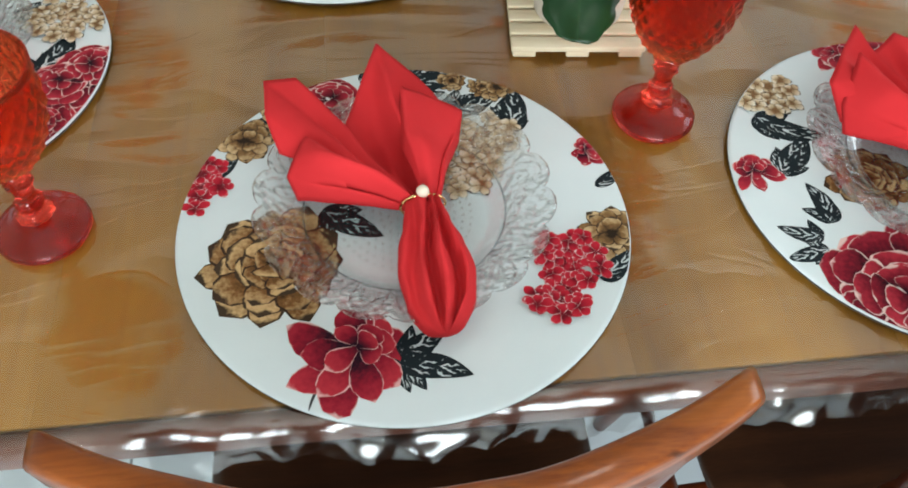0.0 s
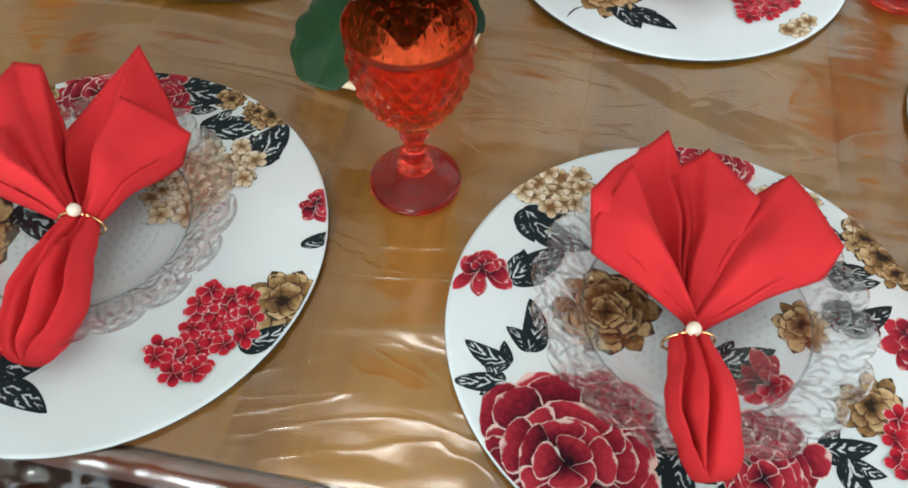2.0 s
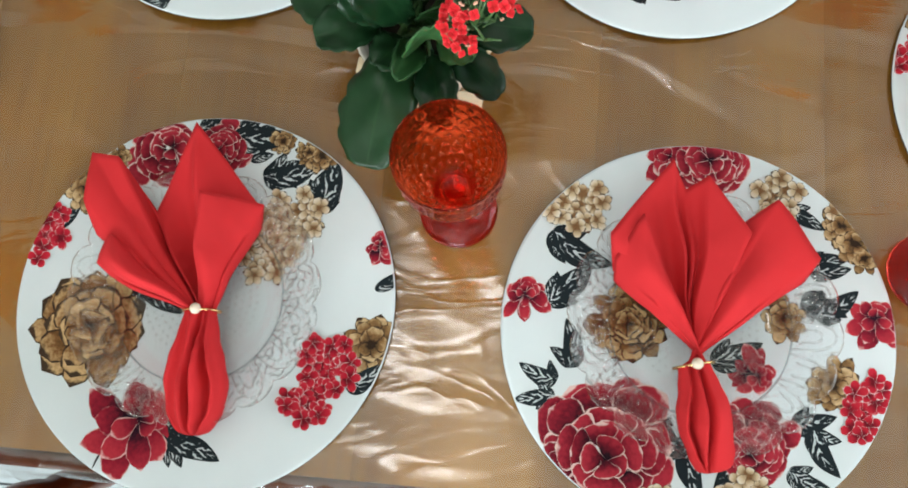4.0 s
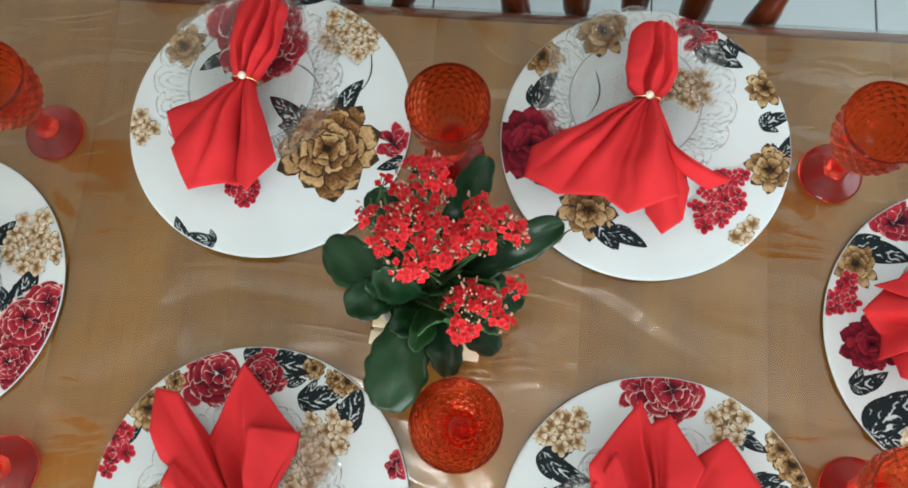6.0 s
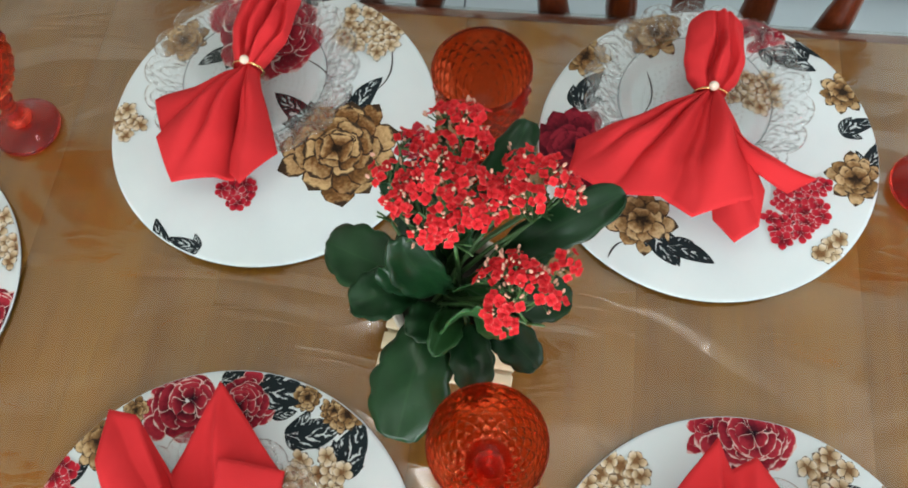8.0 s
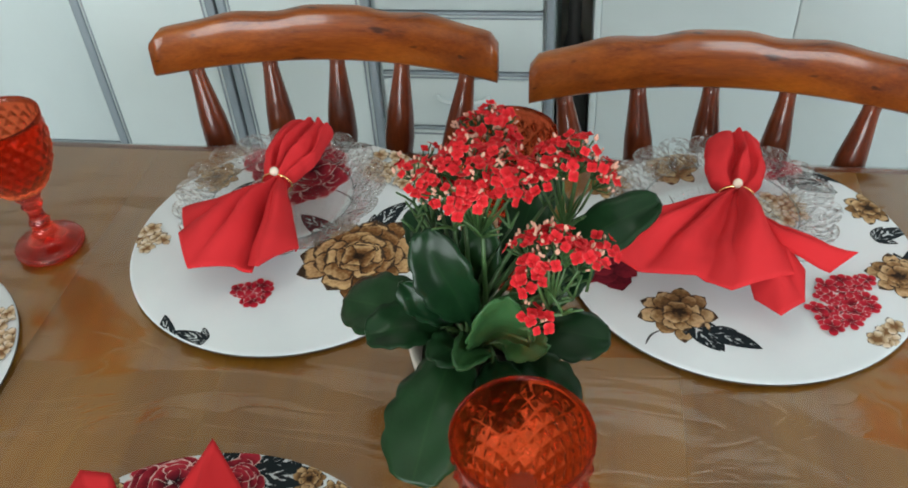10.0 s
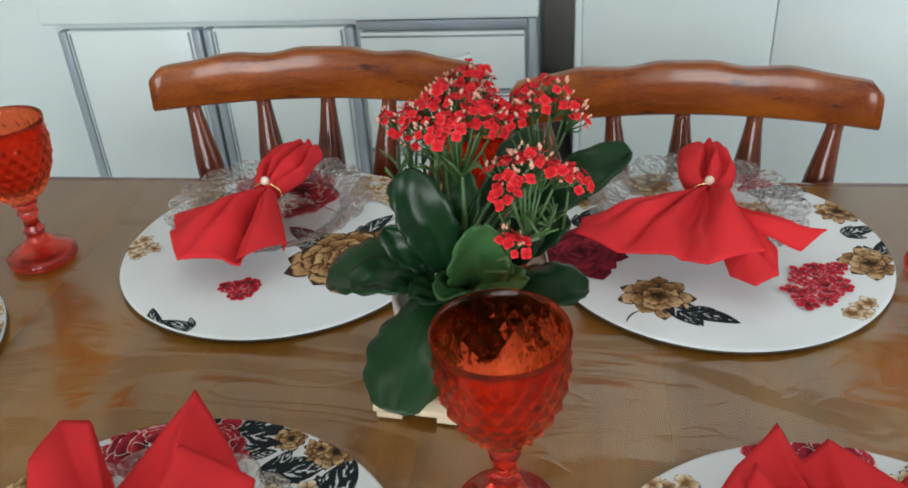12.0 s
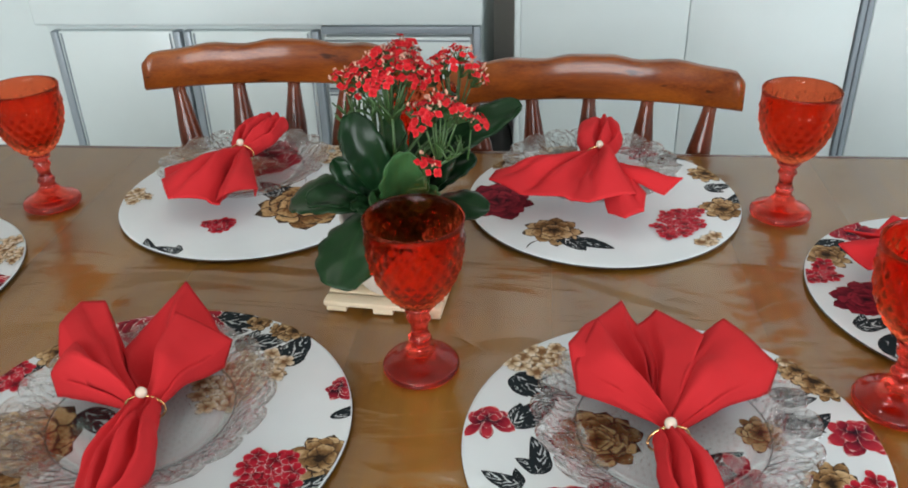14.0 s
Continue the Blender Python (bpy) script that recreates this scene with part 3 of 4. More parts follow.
first = chair_kind()
first.matrix_world = pose(0.003, 0.880, 0)
first.scale = (1, 1, 0.996)
for x, y, turn, tall in ((0.468, 0.857, -1, 0.978), (0.045, 0.409, 180, 0.957), (0.578, 0.379, 181, 0.957)):
    copy_thing(first, pose(x, y, 0, 0, 0, turn)).scale = (1, 1, tall)


# ---- placemats ----
class Print:
    """Petals of one printed motif, cut at the mat's edge."""

    def __init__(self, radius):
        self.bm, self.r, self.k = bmesh.new(), radius - 0.0015, 0

    def petal(self, x, y, ang, length, width, blunt=0.5, bend=0.0, rows=7):
        z = 0.00012 + self.k * 0.000016
        self.k += 1
        ca, sa = math.cos(ang), math.sin(ang)

        def at(i, j):
            v, u = i / (rows - 1), j / 2 - 1
            w = width * (math.sin(math.pi * min(1, 0.04 + 0.96 * v ** (0.55 + blunt)))) ** 0.75
            if i == rows - 1:
                w = 0.02 * width
            a, b = v * length, u * w + bend * math.sin(math.pi * v) * length
            px, py = x + a * ca - b * sa, y + a * sa + b * ca
            d = math.hypot(px, py)
            if d > self.r:
                px, py = px * self.r / d, py * self.r / d
            return (px, py, z)
        grid(self.bm, at, rows, 5, False, lambda i, j: (j / 4, i / (rows - 1)))


def motif(kind, x, y, r, deg, radius, rng):
    r *= {"leaf": 1.12, "peony": 1.16, "lily": 1.08, "gold": 1.1, "dahlia": 1.12, "ruby": 1.12}.get(kind, 1.0)
    p = Print(radius)
    a0 = radians(deg)
    tau = 2 * math.pi
    if kind == "stem":
        p.petal(x, y, a0, 2 * r, 0.0011, 0.1, 0.16, 12)
    elif kind == "leaf":
        ca, sa = math.cos(a0), math.sin(a0)
        bx, by, bend = x - r * ca, y - r * sa, rng.uniform(-0.12, 0.12)
        for turn, long, wide in ((0.62, 1.25, 0.30), (-0.70, 1.1, 0.26)):
            if r > 0.016:
                p.petal(bx, by, a0 + turn * rng.uniform(0.8, 1.2), long * r, r * wide, 0.25, bend, 9)
        p.petal(bx, by, a0, 2.2 * r, r * 0.44, 0.25, bend, 13)
    elif kind in ("dahlia", "gold", "ruby"):
        layers = ((11, 1.0, 0.3), (9, 0.82, 0.25), (8, 0.62, 0.16), (6, 0.42, 0.06), (4, 0.26, 0.0)) if kind != "gold" else ((9, 1.0, 0.3), (8, 0.74, 0.12), (5, 0.48, 0.0))
        for n, k, start in layers:
            o = rng.random() * tau
            for i in range(n):
                a = o + tau * (i + rng.uniform(-0.2, 0.2)) / n
                s = start * 0.5 * r
                p.petal(x + s * math.cos(a), y + s * math.sin(a), a, (k * rng.uniform(0.82, 1.10)) * r - s, r * (0.26 if kind == "gold" else 0.25) * rng.uniform(0.8, 1.15), 0.85 if kind == "gold" else 1.3, rng.uniform(-0.06, 0.06))
    elif kind == "peony":
        lean = rng.random() * tau
        for n, k, w, off in ((9, 1.0, 0.36, 0.0), (8, 0.86, 0.36, 0.10), (7, 0.68, 0.32, 0.18), (6, 0.5, 0.28, 0.24), (4, 0.34, 0.2, 0.28)):
            ox, oy = x + off * r * math.cos(lean), y + off * r * math.sin(lean)
            o = rng.random() * tau
            for i in range(n):
                a = o + tau * (i + rng.uniform(-0.3, 0.3)) / n
                far = k * r * rng.uniform(0.78, 1.08) * (1 - 0.22 * off * math.cos(a - lean))
                root = 0.25 * far if k > 0.4 else 0.0
                p.petal(ox + root * math.cos(a), oy + root * math.sin(a), a + rng.uniform(-0.2, 0.2), far - root, r * w * rng.uniform(0.8, 1.15), 1.15, rng.uniform(-0.12, 0.12), 9)
    elif kind == "lily":
        lean = rng.random() * tau
        for n, k, w in ((7, 1.0, 0.30), (6, 0.82, 0.27), (4, 0.5, 0.2)):
            o = rng.random() * tau
            for i in range(n):
                a = o + tau * (i + rng.uniform(-0.25, 0.25)) / n
                far = k * r * rng.uniform(0.8, 1.08) * (1 + 0.32 * math.cos(a - lean))
                p.petal(x, y, a, far, r * w * rng.uniform(0.8, 1.1), 1.0, rng.uniform(-0.16, 0.16), 8)
    else:
        long, wide, fl, pet = (1.2, 0.66, 0.0118, 5) if kind == "clus" else (1.0, 0.9, 0.0115, 5)
        count = max(12, int((r / 0.0068) ** 2 * long * wide * 1.35))
        for f in range(count):
            q, a = math.sqrt((f + rng.random()) / count), f * 2.39996 + rng.uniform(-0.5, 0.5)
            u, v = q * math.cos(a) * r * long, q * math.sin(a) * r * wide
            cx, cy = x + u * math.cos(a0) - v * math.sin(a0), y + u * math.sin(a0) + v * math.cos(a0)
            if math.hypot(cx, cy) > radius - 0.003:
                continue
            o = rng.random() * tau
            for i in range(pet):
                p.petal(cx, cy, o + tau * i / pet, fl * rng.uniform(0.7, 1.15), fl * 0.37, 0.8, 0, 6)
    return p.bm


def placemat(x, y, r, label, motifs, seed):
    rng = random.Random(seed)
    m = thing("placemat", label, "placemat", "placemats round the table", at=(x, y, ZT))
    bm = bmesh.new()
    lathe(bm, [(0, 0), (r - 0.005, 0.0), (r - 0.0006, 0.0022), (r, 0.0036), (r - 0.0004, 0.0044)], 96)
    part("rim", bm, M_MAT_EDGE, m, "dark fabric edge")
    bm = bmesh.new()
    lathe(bm, [(r - 0.0004, 0.0044), (r - 0.0016, 0.0055), (r - 0.004, 0.0060), (r * 0.5, 0.0060), (0, 0.0060)], 96)
    part("cloth_top", bm, M_MAT, m)
    layer = 0
    for kind, mx, my, mr, deg in motifs:
        bm = motif(kind, mx - x, my - y, mr, deg, r, rng)
        if not bm.verts:
            bm.free()
            continue
        layer += 1
        bmesh.ops.translate(bm, verts=bm.verts[:], vec=(0, 0, 0.0060 + 0.0000037 * layer))
        full = {"clus": "printed_red_hydrangea", "beige": "printed_beige_hydrangea", "gold": "printed_gold_flower", "ruby": "printed_red_flower"}.get(kind, "printed_" + kind)
        ob = part(full, bm, P[kind], m, smooth=False)
        if kind not in ("leaf", "stem"):
            ob["kind"] = "stuff"
    return m


MOTIFS_A = [("stem", 0.038, 0.948, 0.033, -52),
    ("stem", 0.134, 0.968, 0.034, -105),
    ("dahlia", 0.093, 0.835, 0.061, 70),
    ("leaf", 0.118, 0.900, 0.024, 70),
    ("leaf", 0.041, 0.879, 0.026, 144),
    ("beige", 0.109, 0.994, 0.039, 4),
    ("peony", -0.013, 0.989, 0.061, 5),
    ("gold", -0.107, 0.962, 0.027, 4),
    ("leaf", -0.058, 0.942, 0.021, -153),
    ("beige", -0.152, 0.845, 0.024, 5),
    ("leaf", -0.070, 0.720, 0.014, 125),
    ("leaf", -0.043, 0.710, 0.015, 165),
    ("lily", 0.177, 0.845, 0.023, 4),
    ("leaf", 0.176, 0.821, 0.015, -154),
    ("clus", -0.002, 0.771, 0.018, 4),
    ("leaf", 0.041, 1.039, 0.022, 4)]
placemat(0.017, 0.869, 0.1785, "round white placemat printed with a brown dahlia and a red peony", MOTIFS_A, 65)
MOTIFS_B = [("stem", 0.418, 0.961, 0.033, -98),
    ("stem", 0.385, 0.735, 0.015, 45),
    ("ruby", 0.343, 0.858, 0.048, 5),
    ("gold", 0.416, 0.779, 0.033, 5),
    ("leaf", 0.438, 0.754, 0.019, -59),
    ("leaf", 0.463, 0.746, 0.020, -17),
    ("clus", 0.572, 0.806, 0.036, 62),
    ("gold", 0.632, 0.846, 0.028, 5),
    ("leaf", 0.648, 0.872, 0.019, 62),
    ("leaf", 0.638, 0.907, 0.018, 26),
    ("gold", 0.626, 0.951, 0.025, 4),
    ("lily", 0.547, 1.024, 0.031, 3),
    ("leaf", 0.569, 0.994, 0.026, -31),
    ("leaf", 0.601, 1.001, 0.023, -31),
    ("gold", 0.424, 1.017, 0.033, 4),
    ("gold", 0.350, 0.978, 0.027, 4),
    ("leaf", 0.359, 0.930, 0.023, 66),
    ("beige", 0.530, 0.943, 0.027, 4),
    ("beige", 0.610, 0.757, 0.022, 6),
    ("leaf", 0.496, 0.991, 0.021, 91)]
placemat(0.481, 0.873, 0.1755, "round white placemat printed with red and gold flowers and dark leaves", MOTIFS_B, 66)
MOTIFS_C = [("stem", -0.020, 0.243, 0.018, 48),
    ("dahlia", -0.045, 0.371, 0.055, 1),
    ("lily", 0.016, 0.290, 0.043, 1),
    ("leaf", 0.061, 0.293, 0.017, 27),
    ("leaf", 0.068, 0.266, 0.021, -12),
    ("leaf", 0.040, 0.266, 0.014, -57),
    ("clus", 0.177, 0.341, 0.038, 66),
    ("gold", 0.222, 0.377, 0.028, 2),
    ("leaf", 0.217, 0.346, 0.017, 37),
    ("leaf", 0.230, 0.435, 0.013, 39),
    ("lily", 0.218, 0.469, 0.017, 2),
    ("leaf", 0.159, 0.523, 0.024, 78),
    ("leaf", 0.123, 0.536, 0.023, 17),
    ("leaf", 0.089, 0.569, 0.026, 2),
    ("gold", 0.151, 0.553, 0.018, 2),
    ("gold", 0.113, 0.565, 0.014, 2),
    ("beige", 0.110, 0.455, 0.029, 2),
    ("gold", -0.071, 0.504, 0.028, 1),
    ("clus", -0.102, 0.459, 0.024, 72),
    ("leaf", -0.090, 0.472, 0.014, 47),
    ("leaf", 0.014, 0.406, 0.023, -33)]
MORE_C = [("peony", -0.006, 0.546, 0.036, 3),
    ("peony", 0.056, 0.556, 0.027, 3),
    ("leaf", 0.046, 0.580, 0.017, 23),
    ("leaf", 0.091, 0.564, 0.020, 66),
    ("leaf", 0.133, 0.534, 0.017, 14),
    ("leaf", 0.159, 0.519, 0.021, 74),
    ("gold", 0.165, 0.563, 0.018, 3),
    ("gold", -0.047, 0.536, 0.014, 4),
    ("leaf", -0.056, 0.529, 0.014, 34),
    ("beige", 0.131, 0.490, 0.029, 3),
    ("gold", 0.139, 0.555, 0.013, 3)]
placemat(0.058, 0.405, 0.181, "round white placemat printed with a large brown dahlia and red lily", MORE_C + MOTIFS_C, 67)
MOTIFS_D = [("beige", 0.400, 0.523, 0.028, 6),
    ("leaf", 0.399, 0.483, 0.021, -33),
    ("leaf", 0.392, 0.443, 0.019, 51),
    ("lily", 0.357, 0.434, 0.022, 5),
    ("leaf", 0.399, 0.390, 0.018, 97),
    ("leaf", 0.375, 0.364, 0.015, 161),
    ("leaf", 0.373, 0.341, 0.015, -170),
    ("peony", 0.436, 0.310, 0.056, 5),
    ("leaf", 0.483, 0.316, 0.022, -43),
    ("leaf", 0.514, 0.294, 0.022, -76),
    ("leaf", 0.539, 0.286, 0.017, -114),
    ("leaf", 0.566, 0.275, 0.018, -7),
    ("peony", 0.565, 0.320, 0.034, 5),
    ("leaf", 0.614, 0.341, 0.016, 15),
    ("leaf", 0.625, 0.316, 0.018, -60),
    ("leaf", 0.610, 0.292, 0.015, -19),
    ("beige", 0.555, 0.272, 0.021, 3),
    ("gold", 0.633, 0.374, 0.025, 4),
    ("clus", 0.661, 0.358, 0.024, 62)]
MORE_D = [("lily", 0.670, 0.437, 0.025, 5),
    ("gold", 0.654, 0.504, 0.024, 5),
    ("beige", 0.645, 0.528, 0.014, 5),
    ("leaf", 0.634, 0.445, 0.019, 35),
    ("leaf", 0.629, 0.478, 0.015, 5),
    ("peony", 0.509, 0.577, 0.039, 6),
    ("dahlia", 0.452, 0.413, 0.035, 6),
    ("leaf", 0.547, 0.394, 0.020, 26),
    ("lily", 0.567, 0.376, 0.022, 4),
    ("gold", 0.589, 0.429, 0.021, 5),
    ("beige", 0.482, 0.259, 0.010, 5)]
TOP_D = [("lily", 0.485, 0.575, 0.026, 3),
    ("peony", 0.528, 0.575, 0.031, 4),
    ("leaf", 0.518, 0.557, 0.016, -78),
    ("beige", 0.584, 0.542, 0.023, 4),
    ("leaf", 0.608, 0.523, 0.015, -27),
    ("gold", 0.640, 0.519, 0.020, 4),
    ("leaf", 0.626, 0.483, 0.016, 14),
    ("leaf", 0.623, 0.441, 0.017, -16),
    ("leaf", 0.406, 0.481, 0.025, -26),
    ("leaf", 0.398, 0.445, 0.019, 43),
    ("gold", 0.661, 0.491, 0.015, 5)]
placemat(0.512, 0.413, 0.1755, "round white placemat crowded with printed red peonies and black leaves", TOP_D + MORE_D + MOTIFS_D, 68)
MOTIFS_E = [("beige", -0.247, 0.689, 0.039, 5),
    ("peony", -0.214, 0.605, 0.039, 4),
    ("leaf", -0.248, 0.631, 0.022, 74),
    ("leaf", -0.277, 0.697, 0.021, 5),
    ("peony", -0.239, 0.584, 0.036, 4),
    ("leaf", -0.259, 0.626, 0.024, 69),
    ("peony", -0.243, 0.542, 0.027, 3)]
placemat(-0.376, 0.625, 0.174, "round white placemat printed with beige and red flowers", MOTIFS_E, 69)
MOTIFS_R = [("lily", 0.770, 0.787, 0.031, 3),
    ("leaf", 0.752, 0.750, 0.030, -7),
    ("gold", 0.727, 0.735, 0.026, 3),
    ("clus", 0.709, 0.697, 0.022, 61),
    ("ruby", 0.742, 0.644, 0.033, 4),
    ("leaf", 0.736, 0.604, 0.019, 23),
    ("leaf", 0.773, 0.563, 0.039, 32),
    ("beige", 0.797, 0.532, 0.025, 4),
    ("leaf", 0.793, 0.793, 0.020, 3)]
placemat(0.864, 0.662, 0.175, "round white placemat printed with dark red flowers and leaves", MOTIFS_R, 82)
ZM = ZT + 0.0060


# ---- plates ----
def plate_kind():
    p = thing("glass_plate", "clear pressed-glass plate with a scalloped embossed rim", "plate", "plates on the placemats")
    prof = [(0, 0.0), (0.058, 0.0), (0.066, 0.001), (0.074, 0.006), (0.084, 0.013), (0.096, 0.0185), (0.106, 0.0225), (0.112, 0.0255), (0.1145, 0.0275),
            (0.112, 0.0285), (0.105, 0.0262), (0.095, 0.0222), (0.083, 0.0168), (0.073, 0.0098), (0.065, 0.0048), (0.058, 0.0038), (0, 0.0038)]

    def scallop(r, z, a, i):
        k = max(0.0, (r - 0.074) / 0.04)
        petal = abs(math.sin(a * 9)) ** 0.6
        r2 = r + k * (0.0075 * petal - 0.004)
        swirl = math.sin(a * 36 + r * 300) * math.sin(r * 420 + 2 * math.sin(a * 9))
        return r2, z + (0.0011 * swirl * min(1, k * 2) if i < 9 else 0) + k * 0.0028 * petal
    bm = bmesh.new()
    fine = []
    for (r0, z0), (r1, z1) in zip(prof, prof[1:]):
        s = 4 if max(r0, r1) > 0.07 and r0 < r1 else 1
        fine += [(r0 + (r1 - r0) * q / s, z0 + (z1 - z0) * q / s) for q in range(s)]
    fine.append(prof[-1])
    top = max(range(len(fine)), key=lambda q: fine[q][0])
    lathe(bm, fine, 216, lambda r, z, a, i: scallop(r, z, a, 0 if i < top else 99))

    def height(r):
        for (r0, z0), (r1, z1) in zip(prof[9:], prof[10:]):
            if r1 <= r <= r0:
                return z1 + (z0 - z1) * (r - r1) / max(1e-6, r0 - r1)
        return 0.0282
    for k in range(18):
        c = math.pi * (k + 0.5) / 9
        for span, reach, low in ((0.150, 0.112, 0.080), (0.070, 0.102, 0.086)):
            pts = []
            for q in range(13):
                u = -1 + q / 6
                r = low + (reach - low) * math.sqrt(max(0, 1 - u * u))
                pts.append((r * math.cos(c + u * span), r * math.sin(c + u * span), height(r) + 0.0009))
            tube(bm, pts, 0.0010, 6)
    # Added ring: its grey colour stands in for refraction at the well's edge.
    ring = bmesh.new()
    for r, w in ((0.0795, 0.0009),):
        tube(ring, [(r * math.cos(2 * math.pi * q / 96), r * math.sin(2 * math.pi * q / 96), height(r) + 0.0003) for q in range(97)], w, 6)
    for q in range(1, 9):
        for k in range(6 * q):
            a = 2 * math.pi * (k + 0.5 * (q % 2)) / (6 * q)
            bmesh.ops.create_icosphere(bm, subdivisions=1, radius=0.0014, matrix=Matrix.Translation((0.0066 * q * math.cos(a), 0.0066 * q * math.sin(a), 0.0038)) @ Matrix.Diagonal((1, 1, 0.5, 1)))
    dish = part("dish", bm, M_GLASS, p)
    part("well_ring", ring, M_REFRACTION_LINE, dish, "added grey glass ring imitating the dark refraction line round the well")
    return p


plate = plate_kind()
plate.matrix_world = pose(0.058, 0.405, ZM + 0.0012)
for x, y, a in ((0.512, 0.415, 8), (-0.008, 0.910, 15), (0.466, 0.918, 3), (0.868, 0.664, 20), (-0.378, 0.624, 11)):
    copy_thing(plate, pose(x, y, ZM + 0.0012, 0, 0, a))


# ---- napkins ----
def pleated(R, side, knots, seed, layer, pull=(0, 0, 0)):
    """A stiff sheet gathered at the ring and opening to a row of corners.

    knots: (place across the ring from -1 to 1, corner, how the cloth bellies up to the next corner).
    """
    cols = []
    for (c0, p0, belly), (c1, p1, _) in zip(knots, knots[1:]):
        A, B = Vector(p0), Vector(p1)
        n = max(4, int((A - B).length / 0.004))
        cols += [(c0 + (c1 - c0) * k / n, A.lerp(B, k / n), belly * math.sin(math.pi * k / n)) for k in range(n)]
    cols.append((knots[-1][0], Vector(knots[-1][1]), 0.0))
    nv = 26
    bm = bmesh.new()

    def at(i, j):
        c, tip, belly = cols[i]
        v = j / (nv - 1)
        base = R + side * (0.0118 * c) + Vector((0, 0, 0.006 - 0.008 * c * c - 0.0030 * layer))
        p = base.lerp(tip, v) + Vector(pull) * math.sin(math.pi * v)
        p.z += 2.0 * belly * math.sin(math.pi * min(1, 0.08 + 0.89 * v)) + 0.004 * math.sin(math.pi * v)
        p.z += 0.0014 * math.sin(11 * c + seed) * math.exp(-5 * v)
        loose = math.sin(math.pi * min(1, 0.06 + 0.8 * v))
        q = (p.x * 19, p.y * 19, seed * 1.7 + layer)
        p += Vector((noise.noise(q), noise.noise((q[1], q[2], q[0])), noise.noise((q[2], q[0], q[1])))) * (0.0062 * loose)
        p.z += 0.0011 * noise.noise((p.x * 70, p.y * 70, seed)) * loose
        return p
    grid(bm, at, len(cols), nv)
    return bm


def tail_roll(R, E, side, half, widths, grooves, seed, fade):
    """The gathered end below the ring: a flattened roll with deep creases along it."""
    m, nt = 44, 72
    bm = bmesh.new()

    def shape(v):
        x = v * (len(widths) - 1)
        k = min(int(x), len(widths) - 2)
        f = x - k
        f = f * f * (3 - 2 * f)
        return widths[k] + (widths[k + 1] - widths[k]) * f

    def at(i, j):
        v = i / (m - 1)
        a = 2 * math.pi * j / nt
        u, h = math.cos(a), math.sin(a)
        close = math.sqrt(max(0.0, 1 - ((v - 0.93) / 0.07) ** 2)) if v > 0.93 else 1.0
        hw = half * shape(v) * (0.35 + 0.65 * close)
        hh = (0.0115 + 0.009 * math.sin(math.pi * min(1, v * 0.9))) * (0.25 + 0.75 * close)
        up = abs(h) ** 0.75 * (1 if h > 0 else -0.8)
        soft = 1 - fade * max(0.0, (v - 0.5) / 0.5) ** 2
        if h > 0:
            for u0, u1, deep, wide in grooves:
                line = u0 + (u1 - u0) * v + 0.09 * math.sin(7 * v + seed + 3 * u0)
                d = (u - line) / wide
                up -= deep * math.exp(-d * d) * min(1, 0.35 + 2.2 * v) * soft
                up += 0.35 * deep * math.exp(-((d - 1.7) / 0.9) ** 2)
        c = R.lerp(E, v)
        c.z += 0.004 * math.sin(math.pi * v)
        edge = 0.0022 * math.sin(9 * v + seed + (2 if u > 0 else 0)) * abs(u) * v
        p = c + side * (hw * u + edge) + Vector((0, 0, hh * up))
        return p + Vector((0, 0, 0.0010 * noise.noise((p.x * 90, p.y * 90, seed))))
    vs = grid(bm, at, m, nt, True)
    bm.faces.new(vs[0])
    bm.faces.new(vs[-1])
    return bm


def napkin(ring, sheets, tail, half, widths, grooves, label, seed, fade=0.5, pulls=None):
    """A cloth gathered in a ring: pleated sheets to one side, a creased roll to the other."""
    R, E = Vector(ring), Vector(tail)
    axis = E - R
    axis.z = 0
    axis.normalize()
    side = Vector((-axis.y, axis.x, 0))
    if side.dot(Vector(sheets[-1][-1][1]) - Vector(sheets[0][0][1])) < 0:
        side = -side
    nk = thing("napkin", label, "napkin", "napkins on the plates")
    nk.matrix_world = Matrix.Translation((R.x, R.y, ZM))
    back = nk.matrix_world.inverted()
    for k, knots in enumerate(sheets):
        ob = part("fold", pleated(R, side, knots, seed * 7 + k, len(sheets) - 1 - k, (pulls or {}).get(k, (0, 0, 0))), M_NAPKIN, nk)
        ob.matrix_parent_inverse = back
        solid = ob.modifiers.new("thickness", "SOLIDIFY")
        solid.thickness, solid.offset = 0.0017, 0
    part("tail_fold", tail_roll(R, E, side, half, widths, grooves, seed, fade), M_NAPKIN, nk).matrix_parent_inverse = back
    g = thing("napkin_ring", "thin gold napkin ring with a pearl", "napkin ring", "rings on the napkins", at=tuple(R))
    bm = bmesh.new()
    tube(bm, [(0.0172 * math.cos(2 * math.pi * k / 32), 0.0, 0.0128 * math.sin(2 * math.pi * k / 32) - 0.001) for k in range(33)], 0.0011, 8)
    part("band", bm, M_GOLD, g)
    bm = bmesh.new()
    bmesh.ops.create_uvsphere(bm, u_segments=20, v_segments=12, radius=0.0050)
    bmesh.ops.translate(bm, verts=bm.verts[:], vec=(0, 0, 0.0155))
    part("pearl", bm, M_PEARL, g)
